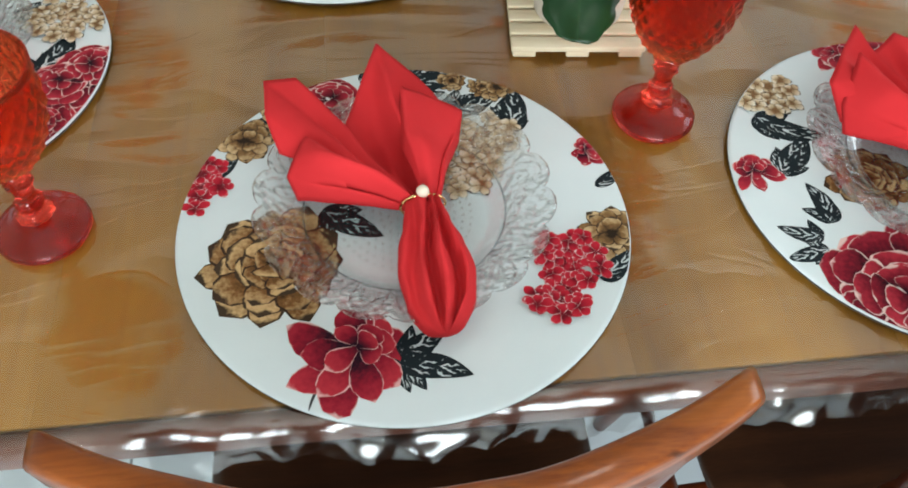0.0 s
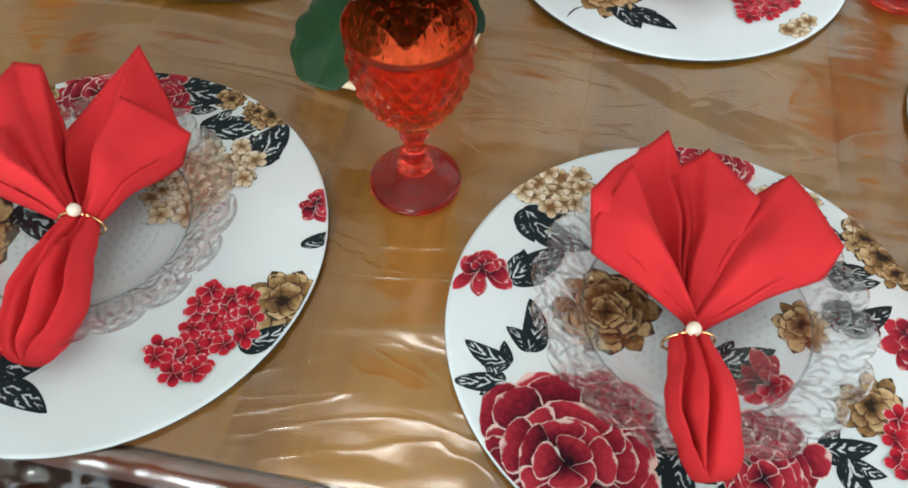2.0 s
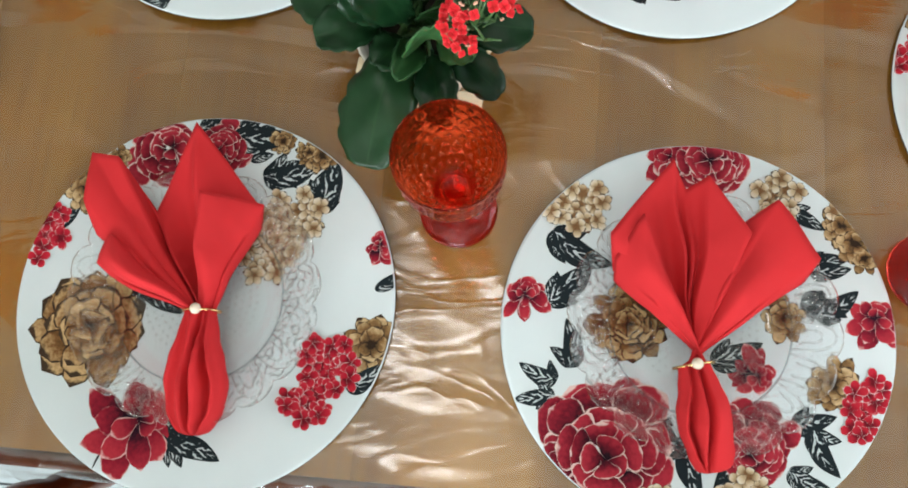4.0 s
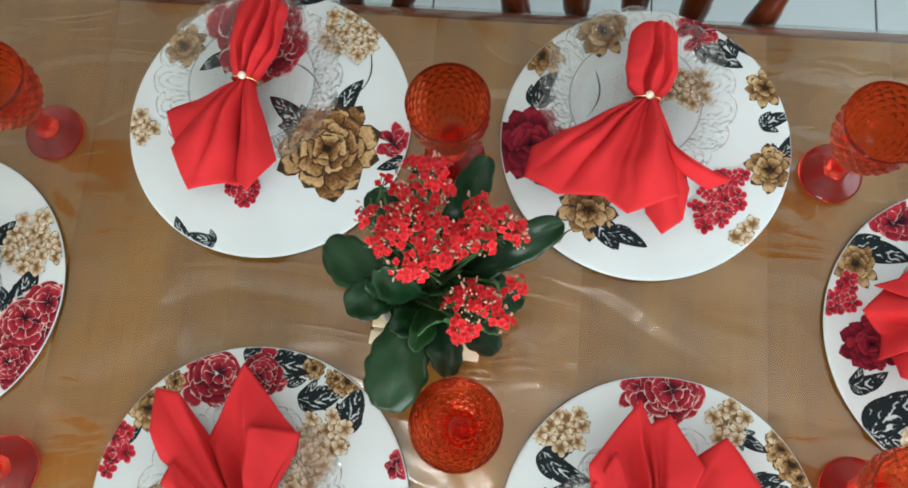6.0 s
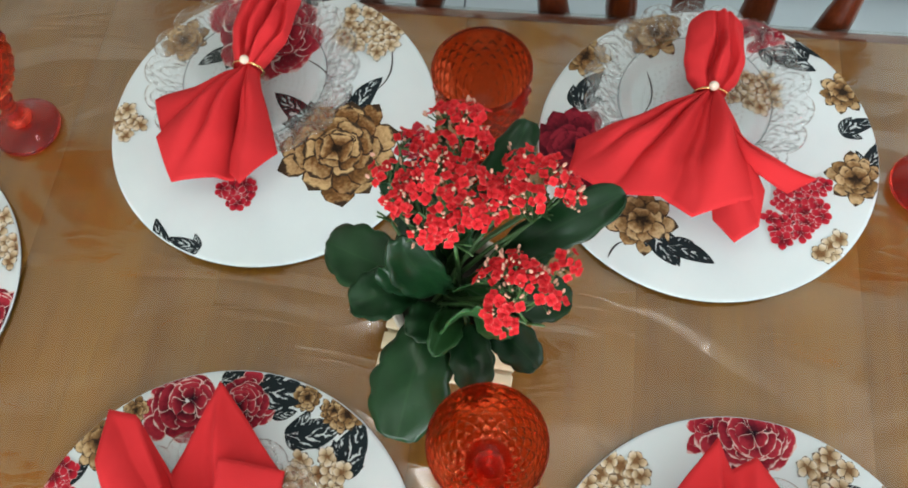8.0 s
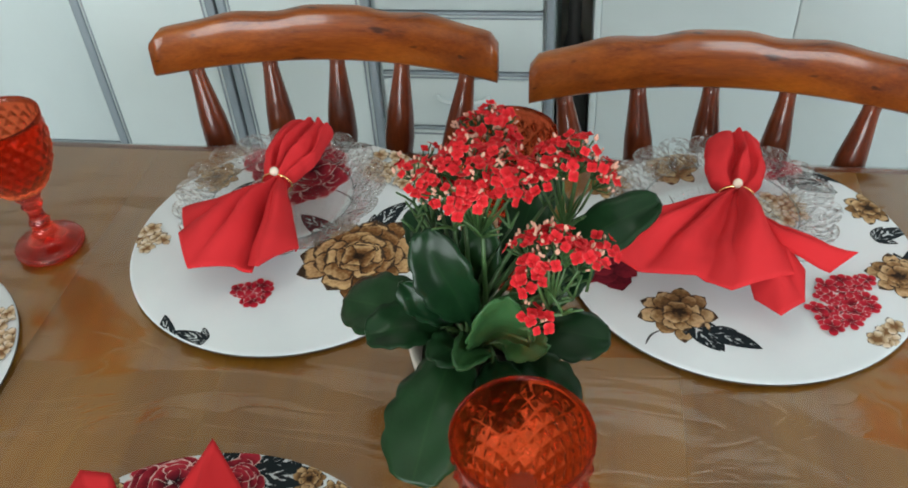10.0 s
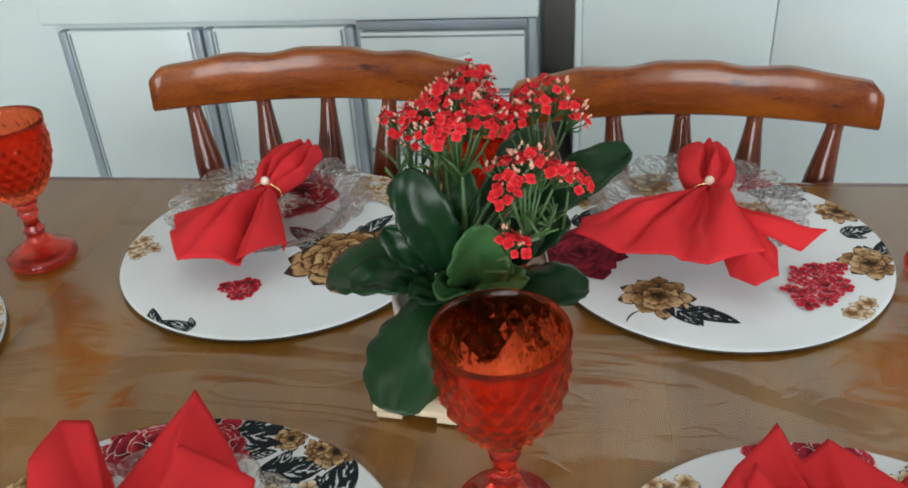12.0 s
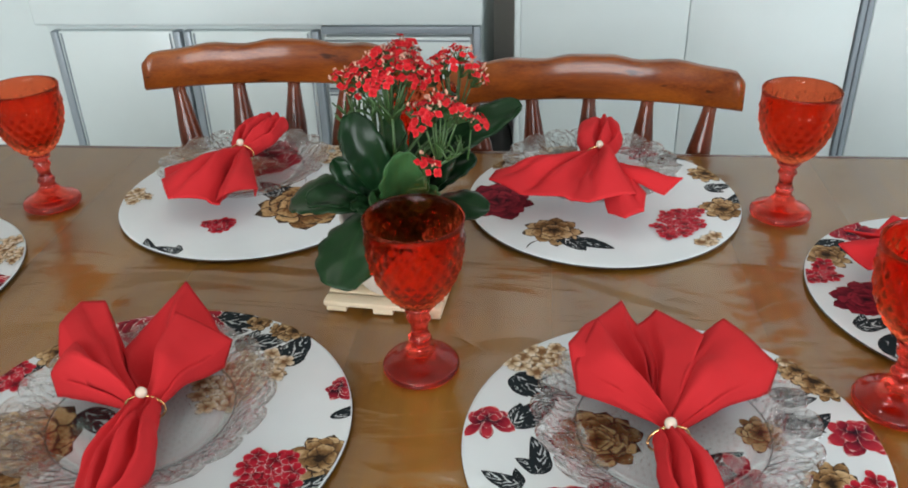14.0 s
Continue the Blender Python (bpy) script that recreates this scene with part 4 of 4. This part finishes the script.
    g.matrix_world = Matrix.Translation(R) @ Matrix.Rotation(math.atan2(side.y, side.x), 4, "Z")
    return nk


RED = "bright red cloth napkin folded into a fan on the glass plate"
napkin((0.071, 0.389, 0.822), [
    [(-0.8, (-0.036, 0.452, 0.822), 0.002), (-0.65, (-0.047, 0.480, 0.838), 0.002), (-0.5, (-0.051, 0.526, 0.833), 0.0), (-0.4, (-0.023, 0.523, 0.838), -0.010),
     (-0.15, (0.011, 0.480, 0.812), -0.012), (0.15, (0.045, 0.559, 0.840), -0.002), (0.5, (0.090, 0.511, 0.824), 0.0), (0.7, (0.106, 0.494, 0.810), 0.0)],
    [(-1.0, (-0.024, 0.416, 0.804), 0.004), (-0.8, (-0.030, 0.424, 0.824), 0.010), (-0.35, (-0.014, 0.448, 0.842), 0.0), (-0.25, (0.000, 0.440, 0.812), 0.0)],
    [(-0.05, (0.060, 0.470, 0.816), 0.0), (0.12, (0.063, 0.492, 0.848), 0.004), (0.75, (0.112, 0.491, 0.818), 0.004), (1.0, (0.108, 0.474, 0.800), 0.0)]],
    (0.078, 0.281, 0.810), 0.028, (0.50, 0.66, 0.86, 0.98, 0.94, 0.55), ((0.20, -0.25, 1.3, 0.13), (0.55, 0.42, 1.0, 0.11), (-0.55, -0.6, 0.5, 0.18)), RED, 1)
napkin((0.503, 0.377, 0.824), [
    [(0.1, (0.525, 0.488, 0.812), 0.0), (0.3, (0.546, 0.508, 0.830), 0.002), (0.5, (0.568, 0.524, 0.839), 0.006), (0.9, (0.609, 0.478, 0.823), 0.002), (1.0, (0.600, 0.460, 0.806), 0.0)],
    [(-1.0, (0.434, 0.456, 0.812), 0.0), (-0.9, (0.427, 0.485, 0.832), 0.002), (-0.62, (0.442, 0.506, 0.838), -0.009), (-0.1, (0.479, 0.556, 0.833), -0.008),
     (0.0, (0.494, 0.532, 0.822), -0.006), (0.15, (0.512, 0.543, 0.834), 0.0), (0.5, (0.546, 0.492, 0.842), 0.0), (0.55, (0.530, 0.478, 0.812), 0.0)],
    [(-1.0, (0.436, 0.450, 0.806), 0.003), (-0.85, (0.434, 0.466, 0.826), 0.006), (-0.5, (0.452, 0.500, 0.850), 0.0), (-0.42, (0.458, 0.486, 0.820), 0.0)]],
    (0.524, 0.290, 0.812), 0.026, (0.52, 0.66, 0.82, 0.86, 0.78, 0.52), ((-0.25, 0.25, 1.3, 0.12), (0.45, 0.62, 0.9, 0.11)), RED, 2)
napkin((-0.006, 0.899, 0.830), [
    [(-1.0, (-0.088, 0.832, 0.806), 0.0), (-0.9, (-0.098, 0.852, 0.826), 0.004), (-0.6, (-0.080, 0.814, 0.832), 0.0), (-0.5, (-0.070, 0.806, 0.820), 0.0)],
    [(-0.9, (-0.074, 0.822, 0.820), 0.0), (-0.75, (-0.082, 0.806, 0.832), 0.006), (-0.35, (-0.052, 0.757, 0.831), 0.008), (0.05, (-0.012, 0.770, 0.824), -0.012), (0.25, (0.004, 0.772, 0.816), 0.0)],
    [(0.1, (-0.002, 0.778, 0.818), 0.002), (0.28, (0.018, 0.758, 0.838), 0.006), (0.85, (0.044, 0.802, 0.824), 0.003), (1.0, (0.034, 0.816, 0.806), 0.0)]],
    (0.006, 1.008, 0.830), 0.031, (0.50, 0.74, 0.96, 1.0, 0.96, 0.82), ((-0.35, -0.25, 0.9, 0.14), (0.15, 0.30, 1.2, 0.12), (0.65, 0.7, 0.6, 0.1)), RED, 3, 0.8)
napkin((0.476, 0.904, 0.832), [
    [(0.2, (0.480, 0.770, 0.816), 0.0), (0.4, (0.497, 0.744, 0.824), 0.005), (0.7, (0.522, 0.764, 0.824), 0.004), (0.85, (0.528, 0.800, 0.828), 0.0)],
    [(0.6, (0.548, 0.800, 0.826), 0.004), (0.8, (0.570, 0.806, 0.846), 0.004), (1.0, (0.560, 0.818, 0.832), 0.0)],
    [(-1.0, (0.350, 0.838, 0.824), 0.002), (-0.85, (0.344, 0.834, 0.840), 0.004), (-0.6, (0.338, 0.794, 0.846), 0.006), (-0.35, (0.376, 0.782, 0.834), 0.006), (-0.1, (0.428, 0.784, 0.830), 0.0),
     (-0.02, (0.436, 0.780, 0.826), 0.002), (0.12, (0.457, 0.763, 0.834), 0.012), (0.65, (0.512, 0.786, 0.834), 0.0), (1.0, (0.526, 0.812, 0.816), 0.0)]],
    (0.482, 1.002, 0.834), 0.031, (0.48, 0.84, 1.0, 0.96, 0.86, 0.60), ((-0.12, 0.08, 1.1, 0.13), (0.5, 0.4, 0.5, 0.12)), RED, 4, 1.0, {1: (-0.020, -0.018, 0.0)})
napkin((0.848, 0.660, 0.824), [
    [(-1.0, (0.824, 0.748, 0.812), 0.004), (-0.7, (0.790, 0.742, 0.834), -0.006), (-0.45, (0.758, 0.712, 0.822), 0.004), (-0.2, (0.724, 0.700, 0.838), 0.0)],
    [(-0.4, (0.746, 0.704, 0.822), 0.004), (-0.1, (0.712, 0.670, 0.838), -0.007), (0.15, (0.738, 0.648, 0.822), 0.004), (0.4, (0.726, 0.618, 0.838), 0.0)],
    [(0.2, (0.744, 0.636, 0.822), 0.003), (0.5, (0.748, 0.602, 0.838), 0.004), (0.8, (0.798, 0.586, 0.830), 0.0), (1.0, (0.804, 0.600, 0.808), 0.0)]],
    (0.956, 0.664, 0.814), 0.027, (0.50, 0.7, 0.9, 1.0, 0.9, 0.6), ((-0.1, 0.2, 0.7, 0.16),), RED, 5)
napkin((-0.386, 0.624, 0.824), [
    [(-1.0, (-0.372, 0.545, 0.812), 0.004), (-0.6, (-0.322, 0.572, 0.834), -0.006), (-0.3, (-0.322, 0.598, 0.822), 0.0)],
    [(-0.4, (-0.324, 0.590, 0.824), 0.003), (0.0, (-0.300, 0.612, 0.836), -0.005), (0.4, (-0.306, 0.650, 0.836), 0.0)],
    [(0.3, (-0.318, 0.644, 0.824), 0.004), (0.7, (-0.324, 0.694, 0.834), 0.003), (1.0, (-0.364, 0.702, 0.812), 0.0)]],
    (-0.490, 0.620, 0.814), 0.027, (0.50, 0.7, 0.9, 1.0, 0.9, 0.6), ((-0.1, 0.2, 0.7, 0.16),), RED, 6)


# ---- goblets ----
def goblet_kind():
    g = thing("goblet", "orange-red pressed-glass goblet with a diamond pattern", "goblet", "goblets on the table")
    outer = [(0.0125, 0.074), (0.019, 0.078), (0.027, 0.087), (0.034, 0.099), (0.0395, 0.112), (0.0425, 0.125), (0.0437, 0.137), (0.0440, 0.148)]
    rows = 96
    seg = [0.0]
    for (a, b), (c, d) in zip(outer, outer[1:]):
        seg.append(seg[-1] + math.hypot(c - a, d - b))

    def curve(s):
        s *= seg[-1]
        for k in range(len(seg) - 1):
            if s <= seg[k + 1] + 1e-9:
                f = (s - seg[k]) / (seg[k + 1] - seg[k])
                return tuple(outer[k][q] + (outer[k + 1][q] - outer[k][q]) * f for q in (0, 1))
        return outer[-1]

    nd, turns = 20, 4.4

    def facet(a, s):
        u = nd * a / (2 * math.pi)
        p, q = (u + turns * s) % 1, (u - turns * s) % 1
        return min(1 - abs(2 * p - 1), 1 - abs(2 * q - 1))
    bm = bmesh.new()
    na = 240
    prof = [(*curve(i / rows), i / rows) for i in range(rows + 1)]
    prof += [(0.0441, 0.150, -1), (0.0446, 0.157, -1), (0.0452, 0.1632, -1), (0.0446, 0.1642, -1), (0.0436, 0.1635, -1), (0.0428, 0.155, -1), (0.0410, 0.138, -1), (0.0385, 0.120, -1), (0.0345, 0.106, -1), (0.028, 0.095, -1), (0.018, 0.0865, -1), (0.008, 0.083, -1), (0.0, 0.0825, -1)]

    def at(i, j):
        r, z, s = prof[i]
        a = 2 * math.pi * j / na
        if s >= 0:
            r += 0.0027 * facet(a, s) * min(1, s * 8 + 0.2) - 0.0007
        return (max(r, 1e-5) * math.cos(a), max(r, 1e-5) * math.sin(a), z)
    vs = grid(bm, at, len(prof), na, True)
    bm.faces.new(vs[0])
    part("bowl", bm, M_RED_GLASS, g)
    bm = bmesh.new()
    prof2 = [(0.0, 0.0735), (0.0120, 0.0735), (0.0135, 0.071), (0.0132, 0.0685), (0.0095, 0.066), (0.0088, 0.063), (0.0112, 0.0595), (0.0112, 0.057), (0.0085, 0.054), (0.0078, 0.047), (0.0085, 0.040), (0.0112, 0.037), (0.0112, 0.0345), (0.0092, 0.032), (0.0105, 0.027), (0.0145, 0.0222), (0.0, 0.022)]
    lathe(bm, prof2, 24, lambda r, z, a, i: (r * (1 + 0.04 * math.cos(8 * a)), z))
    part("stem", bm, M_RED_DEEP, g)
    bm = bmesh.new()
    lathe(bm, [(0.0, 0.0217), (0.014, 0.0217), (0.020, 0.016), (0.028, 0.0115), (0.0345, 0.009), (0.0368, 0.006), (0.0370, 0.003), (0.0358, 0.0005), (0.030, 0.0004), (0.024, 0.003), (0.012, 0.006), (0.0, 0.007)], 64)
    part("foot", bm, M_RED_DEEP, g)
    return g


cup = goblet_kind()
cup.matrix_world = pose(0.289, 0.509, ZT + 0.0012)
for x, y, a in ((0.252, 0.837, 20), (-0.255, 0.833, 5), (-0.226, 0.424, 12), (0.701, 0.845, 30), (0.717, 0.481, 8)):
    copy_thing(cup, pose(x, y, ZT + 0.0012, 0, 0, a))


# ---- plant ----
PC = Vector((0.238, 0.650, 0))
tray = thing("slatted_trivet", "small cream-painted slatted wooden trivet under the plant pot", "trivet", at=(0.242, 0.652, ZT + 0.0012), turn=-5)
for k in range(3):
    y = -0.058 + 0.049 * k
    part("bearer", a_box(-0.062 + 0.051 * k, -0.044 + 0.051 * k + 0.004, -0.058, 0.058, 0, 0.0072, 0.001), M_CREAM, tray)
for k in range(6):
    y = -0.060 + 0.0206 * k
    part("slat", a_box(-0.064, 0.064, y, y + 0.0165, 0.0074, 0.0135, 0.0012), M_CREAM, tray)

ZP = ZT + 0.0012 + 0.0137
pot = thing("flower_pot", "cream ceramic flower pot on the slatted trivet", "flower pot", at=(0.246, 0.650, ZP))
bm = bmesh.new()
lathe(bm, [(0, 0), (0.040, 0.0), (0.043, 0.004), (0.047, 0.03), (0.053, 0.062), (0.057, 0.066), (0.058, 0.078), (0.056, 0.080), (0.052, 0.078), (0.050, 0.064), (0.049, 0.060)], 48)
part("body", bm, M_POT, pot)
bm = bmesh.new()
lathe(bm, [(0.0492, 0.060), (0.03, 0.064), (0.0, 0.066)], 32, lambda r, z, a, i: (r, z + 0.002 * math.sin(7 * a)))
part("soil", bm, M_SOIL, pot)


def leaf_blade(base, tip, width, up, cup_, seed, droop=0.0):
    """A fleshy scalloped leaf from its stalk to its tip, folded along the midrib."""
    rng = random.Random(seed)
    B, T = Vector(base), Vector(tip)
    d = T - B
    n = Vector(up).normalized()
    s = d.cross(n).normalized()
    n = s.cross(d).normalized()
    bm = bmesh.new()
    rows, cols = 33, 11
    width *= 0.88
    ph = rng.random() * 6

    def at(i, j):
        v, u = i / (rows - 1), j / (cols - 1) * 2 - 1
        w = width * 0.5 * (0.10 + 0.90 * math.sin(math.pi * min(1, v * 0.94 + 0.02)) ** 0.62 * (0.42 + 0.58 * v ** 0.6)) if v < 0.999 else width * 0.12
        w *= 0.90 + 0.12 * abs(u) ** 3 * abs(math.sin(v * 15 + ph))
        if v < 0.1:
            w = max(0.003, w * v * 6)
        c = B + d * v + n * (0.10 * d.length * math.sin(math.pi * v) - droop * v * v)
        return c + s * (u * w) + n * (cup_ * w * u * u + 0.0016 * math.sin(7 * v + 3 * u + ph) + 0.0007 * math.sin(13 * v - 5 * u))
    grid(bm, at, rows, cols, False, lambda i, j: (j / (cols - 1), i / (rows - 1)))
    return bm


plant = thing("kalanchoe", "potted kalanchoe with red flower clusters and dark green leaves", "plant", at=(0.240, 0.650, ZP + 0.064))
PI = plant.matrix_world.inverted()


def own(ob):
    ob.parent = plant
    ob.matrix_parent_inverse = PI
    return ob


LEAVES = [
    ((0.222, 0.628, 0.890), (0.200, 0.520, 0.862), 0.092, (0, -0.35, 1), -0.12),
    ((0.215, 0.652, 0.880), (0.113, 0.690, 0.868), 0.078, (-0.2, -0.4, 1), 0.1),
    ((0.210, 0.645, 0.890), (0.150, 0.622, 0.900), 0.060, (-0.3, -0.3, 1), 0.15),
    ((0.232, 0.640, 0.900), (0.196, 0.648, 0.985), 0.060, (0.2, -1, 0.35), 0.3),
    ((0.246, 0.636, 0.890), (0.258, 0.606, 0.965), 0.066, (0.25, -1, 0.3), 0.5),
    ((0.268, 0.668, 0.910), (0.366, 0.706, 0.976), 0.056, (0.0, -0.45, 1), 0.1),
    ((0.262, 0.650, 0.880), (0.336, 0.648, 0.884), 0.062, (0.1, -0.3, 1), -0.1),
    ((0.250, 0.625, 0.880), (0.264, 0.560, 0.878), 0.050, (0, -0.3, 1), 0.15),
    ((0.262, 0.632, 0.880), (0.312, 0.590, 0.872), 0.050, (0.2, -0.3, 1), 0.1),
    ((0.250, 0.690, 0.900), (0.288, 0.772, 0.965), 0.052, (0, -0.3, 1), 0.1),
    ((0.225, 0.680, 0.890), (0.170, 0.740, 0.930), 0.058, (-0.2, -0.2, 1), 0.1),
    ((0.240, 0.650, 0.890), (0.272, 0.640, 0.935), 0.046, (0.4, -1, 0.6), 0.3),
    ((0.225, 0.655, 0.890), (0.196, 0.690, 0.935), 0.056, (-0.3, -0.6, 1), 0.2),
    ((0.230, 0.632, 0.885), (0.206, 0.596, 0.905), 0.046, (-0.2, -0.6, 1), 0.2),
    ((0.265, 0.665, 0.890), (0.318, 0.690, 0.925), 0.050, (0.2, -0.4, 1), 0.1),
    ((0.240, 0.632, 0.886), (0.226, 0.580, 0.920), 0.036, (-0.1, -0.8, 0.7), 0.4),
    ((0.254, 0.634, 0.890), (0.290, 0.604, 0.922), 0.036, (0.3, -0.8, 0.7), 0.3),
    ((0.222, 0.648, 0.896), (0.176, 0.640, 0.938), 0.040, (-0.5, -0.6, 0.8), 0.3),
    ((0.262, 0.655, 0.900), (0.300, 0.644, 0.945), 0.036, (0.4, -0.8, 0.6), 0.4),
    ((0.240, 0.668, 0.905), (0.232, 0.690, 0.968), 0.044, (0.0, -1, 0.3), 0.3),
]
for k, (bs, tp, wd, up, cp) in enumerate(LEAVES):
    bs, tp = (bs[0] + 0.009, *bs[1:]), (tp[0] + 0.011, *tp[1:])
    lf = own(part("leaf", leaf_blade(bs, tp, wd, up, cp, k), M_LEAF_PALE if up[1] <= -0.8 else M_LEAF))
    sm = lf.modifiers.new("thickness", "SOLIDIFY")
    sm.thickness = 0.0016
    bm = bmesh.new()
    b0 = Vector((0.240 + 0.010 * math.cos(k), 0.650 + 0.010 * math.sin(k), 0.858))
    tube(bm, [b0, b0.lerp(Vector(bs), 0.6) + Vector((0, 0, 0.004)), Vector(bs) + (Vector(tp) - Vector(bs)) * 0.08], 0.0024, 8)
    own(part("leaf_stalk", bm, M_STEM))


def cluster(centre, rx, ry, rz, count, seed):
    """A rounded head of four-petalled florets with buds between."""
    rng = random.Random(seed)
    C = Vector(centre)
    bm, bb, st = bmesh.new(), bmesh.new(), bmesh.new()
    root = Vector((0.240 + rng.uniform(-0.012, 0.012), 0.655 + rng.uniform(-0.012, 0.012), 0.875))
    hub = C - Vector((0, 0, rz + 0.018))
    for q in range(2 + count // 22):
        low = root + Vector((rng.uniform(-0.012, 0.012), rng.uniform(-0.012, 0.012), 0))
        high = hub + Vector((rng.uniform(-0.6, 0.6) * rx, rng.uniform(-0.6, 0.6) * ry, rng.uniform(0, 0.014)))
        tube(st, [low, low.lerp(high, 0.55) + Vector((0, 0, 0.01)), high], [0.0024, 0.0019, 0.0013], 8)
        for _ in range(3):
            end = high + Vector((rng.uniform(-0.5, 0.5) * rx, rng.uniform(-0.5, 0.5) * ry, rng.uniform(0.008, 0.018)))
            tube(st, [high, high.lerp(end, 0.5) + Vector((0, 0, 0.001)), end], [0.0012, 0.0010, 0.0008], 6)
    bunches = max(1, count // 8)
    for k in range(bunches):
        z = 1 - 0.85 * (k + 0.5) / bunches
        a = k * 2.39996 + rng.uniform(-0.5, 0.5)
        q = math.sqrt(max(0, 1 - z * z))
        out = Vector((q * math.cos(a), q * math.sin(a), z))
        top = C + Vector((out.x * rx, out.y * ry, out.z * rz)) * rng.uniform(0.72, 1.12)
        out = (out + Vector((rng.uniform(-0.3, 0.3), rng.uniform(-0.3, 0.3), 0.8))).normalized()
        knot = top - out * 0.014
        tube(st, [hub, hub.lerp(knot, 0.6) + Vector((0, 0, -0.003)), knot], [0.0013, 0.0011, 0.0009], 6)
        e1 = out.orthogonal().normalized()
        e2 = out.cross(e1)
        for f in range(11):
            b = f * 2.39996 + k
            w = math.sqrt((f + 0.3) / 11)
            off = (e1 * math.cos(b) + e2 * math.sin(b)) * (0.0125 * w)
            p = top + off + out * (0.004 * (1 - w * w) + rng.uniform(-0.003, 0.002))
            nrm = (out + off * 60 + Vector((rng.uniform(-0.5, 0.5), rng.uniform(-0.5, 0.5), 0.1))).normalized()
            tube(st, [knot, p - nrm * 0.005, p - nrm * 0.0006], [0.0007, 0.0006, 0.0006], 5)
            if rng.random() < 0.27:
                for _ in range(2):
                    spot = p + nrm * 0.002 + Vector((rng.uniform(-1, 1), rng.uniform(-1, 1), rng.uniform(-1, 1))) * 0.0025
                    bmesh.ops.create_uvsphere(bb, u_segments=7, v_segments=6, radius=rng.uniform(0.0008, 0.0013), matrix=Matrix.Translation(spot) @ nrm.to_track_quat("Z", "Y").to_matrix().to_4x4() @ Matrix.Diagonal((1, 1, 1.9, 1)))
                continue
            s1 = nrm.orthogonal().normalized()
            s2 = nrm.cross(s1)
            o, size = rng.random() * 6.28, rng.uniform(0.0036, 0.0050)
            fold = rng.uniform(0.1, 0.7)
            for m in range(4):
                b2 = o + m * math.pi / 2
                du, dv = math.cos(b2) * s1 + math.sin(b2) * s2, -math.sin(b2) * s1 + math.cos(b2) * s2

                def at(i, j):
                    v, u = i / 4, j - 1
                    wide = size * 0.52 * (0.22, 0.75, 1.0, 0.88, 0.3)[i]
                    return p + du * (size * v) + dv * (u * wide) + nrm * (size * (fold * v - 0.25 * v * v) - abs(u) * 0.0006)
                grid(bm, at, 5, 3, False, lambda i, j: (j / 2, i / 4))
    head = own(part("flower_head", bm, M_PETAL))
    for nm, q, mt in (("bud", bb, M_BUD), ("flower_stalk", st, M_STEM)):
        o2 = part(nm, q, mt)
        o2.parent = head
        o2["kind"] = "stuff"


for k, (c, rx, ry, rz, n) in enumerate((
        ((0.250, 0.665, 1.022), 0.041, 0.038, 0.028, 300), ((0.312, 0.684, 1.016), 0.028, 0.026, 0.028, 150),
        ((0.304, 0.612, 1.000), 0.028, 0.024, 0.026, 150), ((0.196, 0.722, 0.996), 0.024, 0.022, 0.018, 30),
        ((0.252, 0.725, 1.022), 0.026, 0.024, 0.024, 115), ((0.212, 0.684, 1.005), 0.022, 0.022, 0.020, 75),
        ((0.330, 0.640, 0.985), 0.016, 0.014, 0.018, 16), ((0.292, 0.600, 0.960), 0.006, 0.006, 0.006, 3))):
    cluster((c[0] - 0.004, c[1], c[2] - 0.008), rx, ry, rz, int(n * 0.50), 40 + k)

# ---- floor tiles ----
def tiles():
    S, G = 0.4995, 0.004
    me = mesh_of("floor_tile", a_box(G / 2, S - G / 2, G / 2, S - G / 2, -0.003, 0.0, 0.0012, 1), M_TILE, False)
    i0, j0 = math.floor((X0 - 0.109) / S), math.floor((Y0 - 1.645) / S)
    for i in range(i0, i0 + 11):
        for j in range(j0, j0 + 11):
            x, y = 0.109 + i * S, 1.645 + j * S
            if x > X1 or y > Y1:
                continue
            ob = new("floor_tile", me)
            ob.parent = floor
            ob.location = (x, y, 0)


tiles()
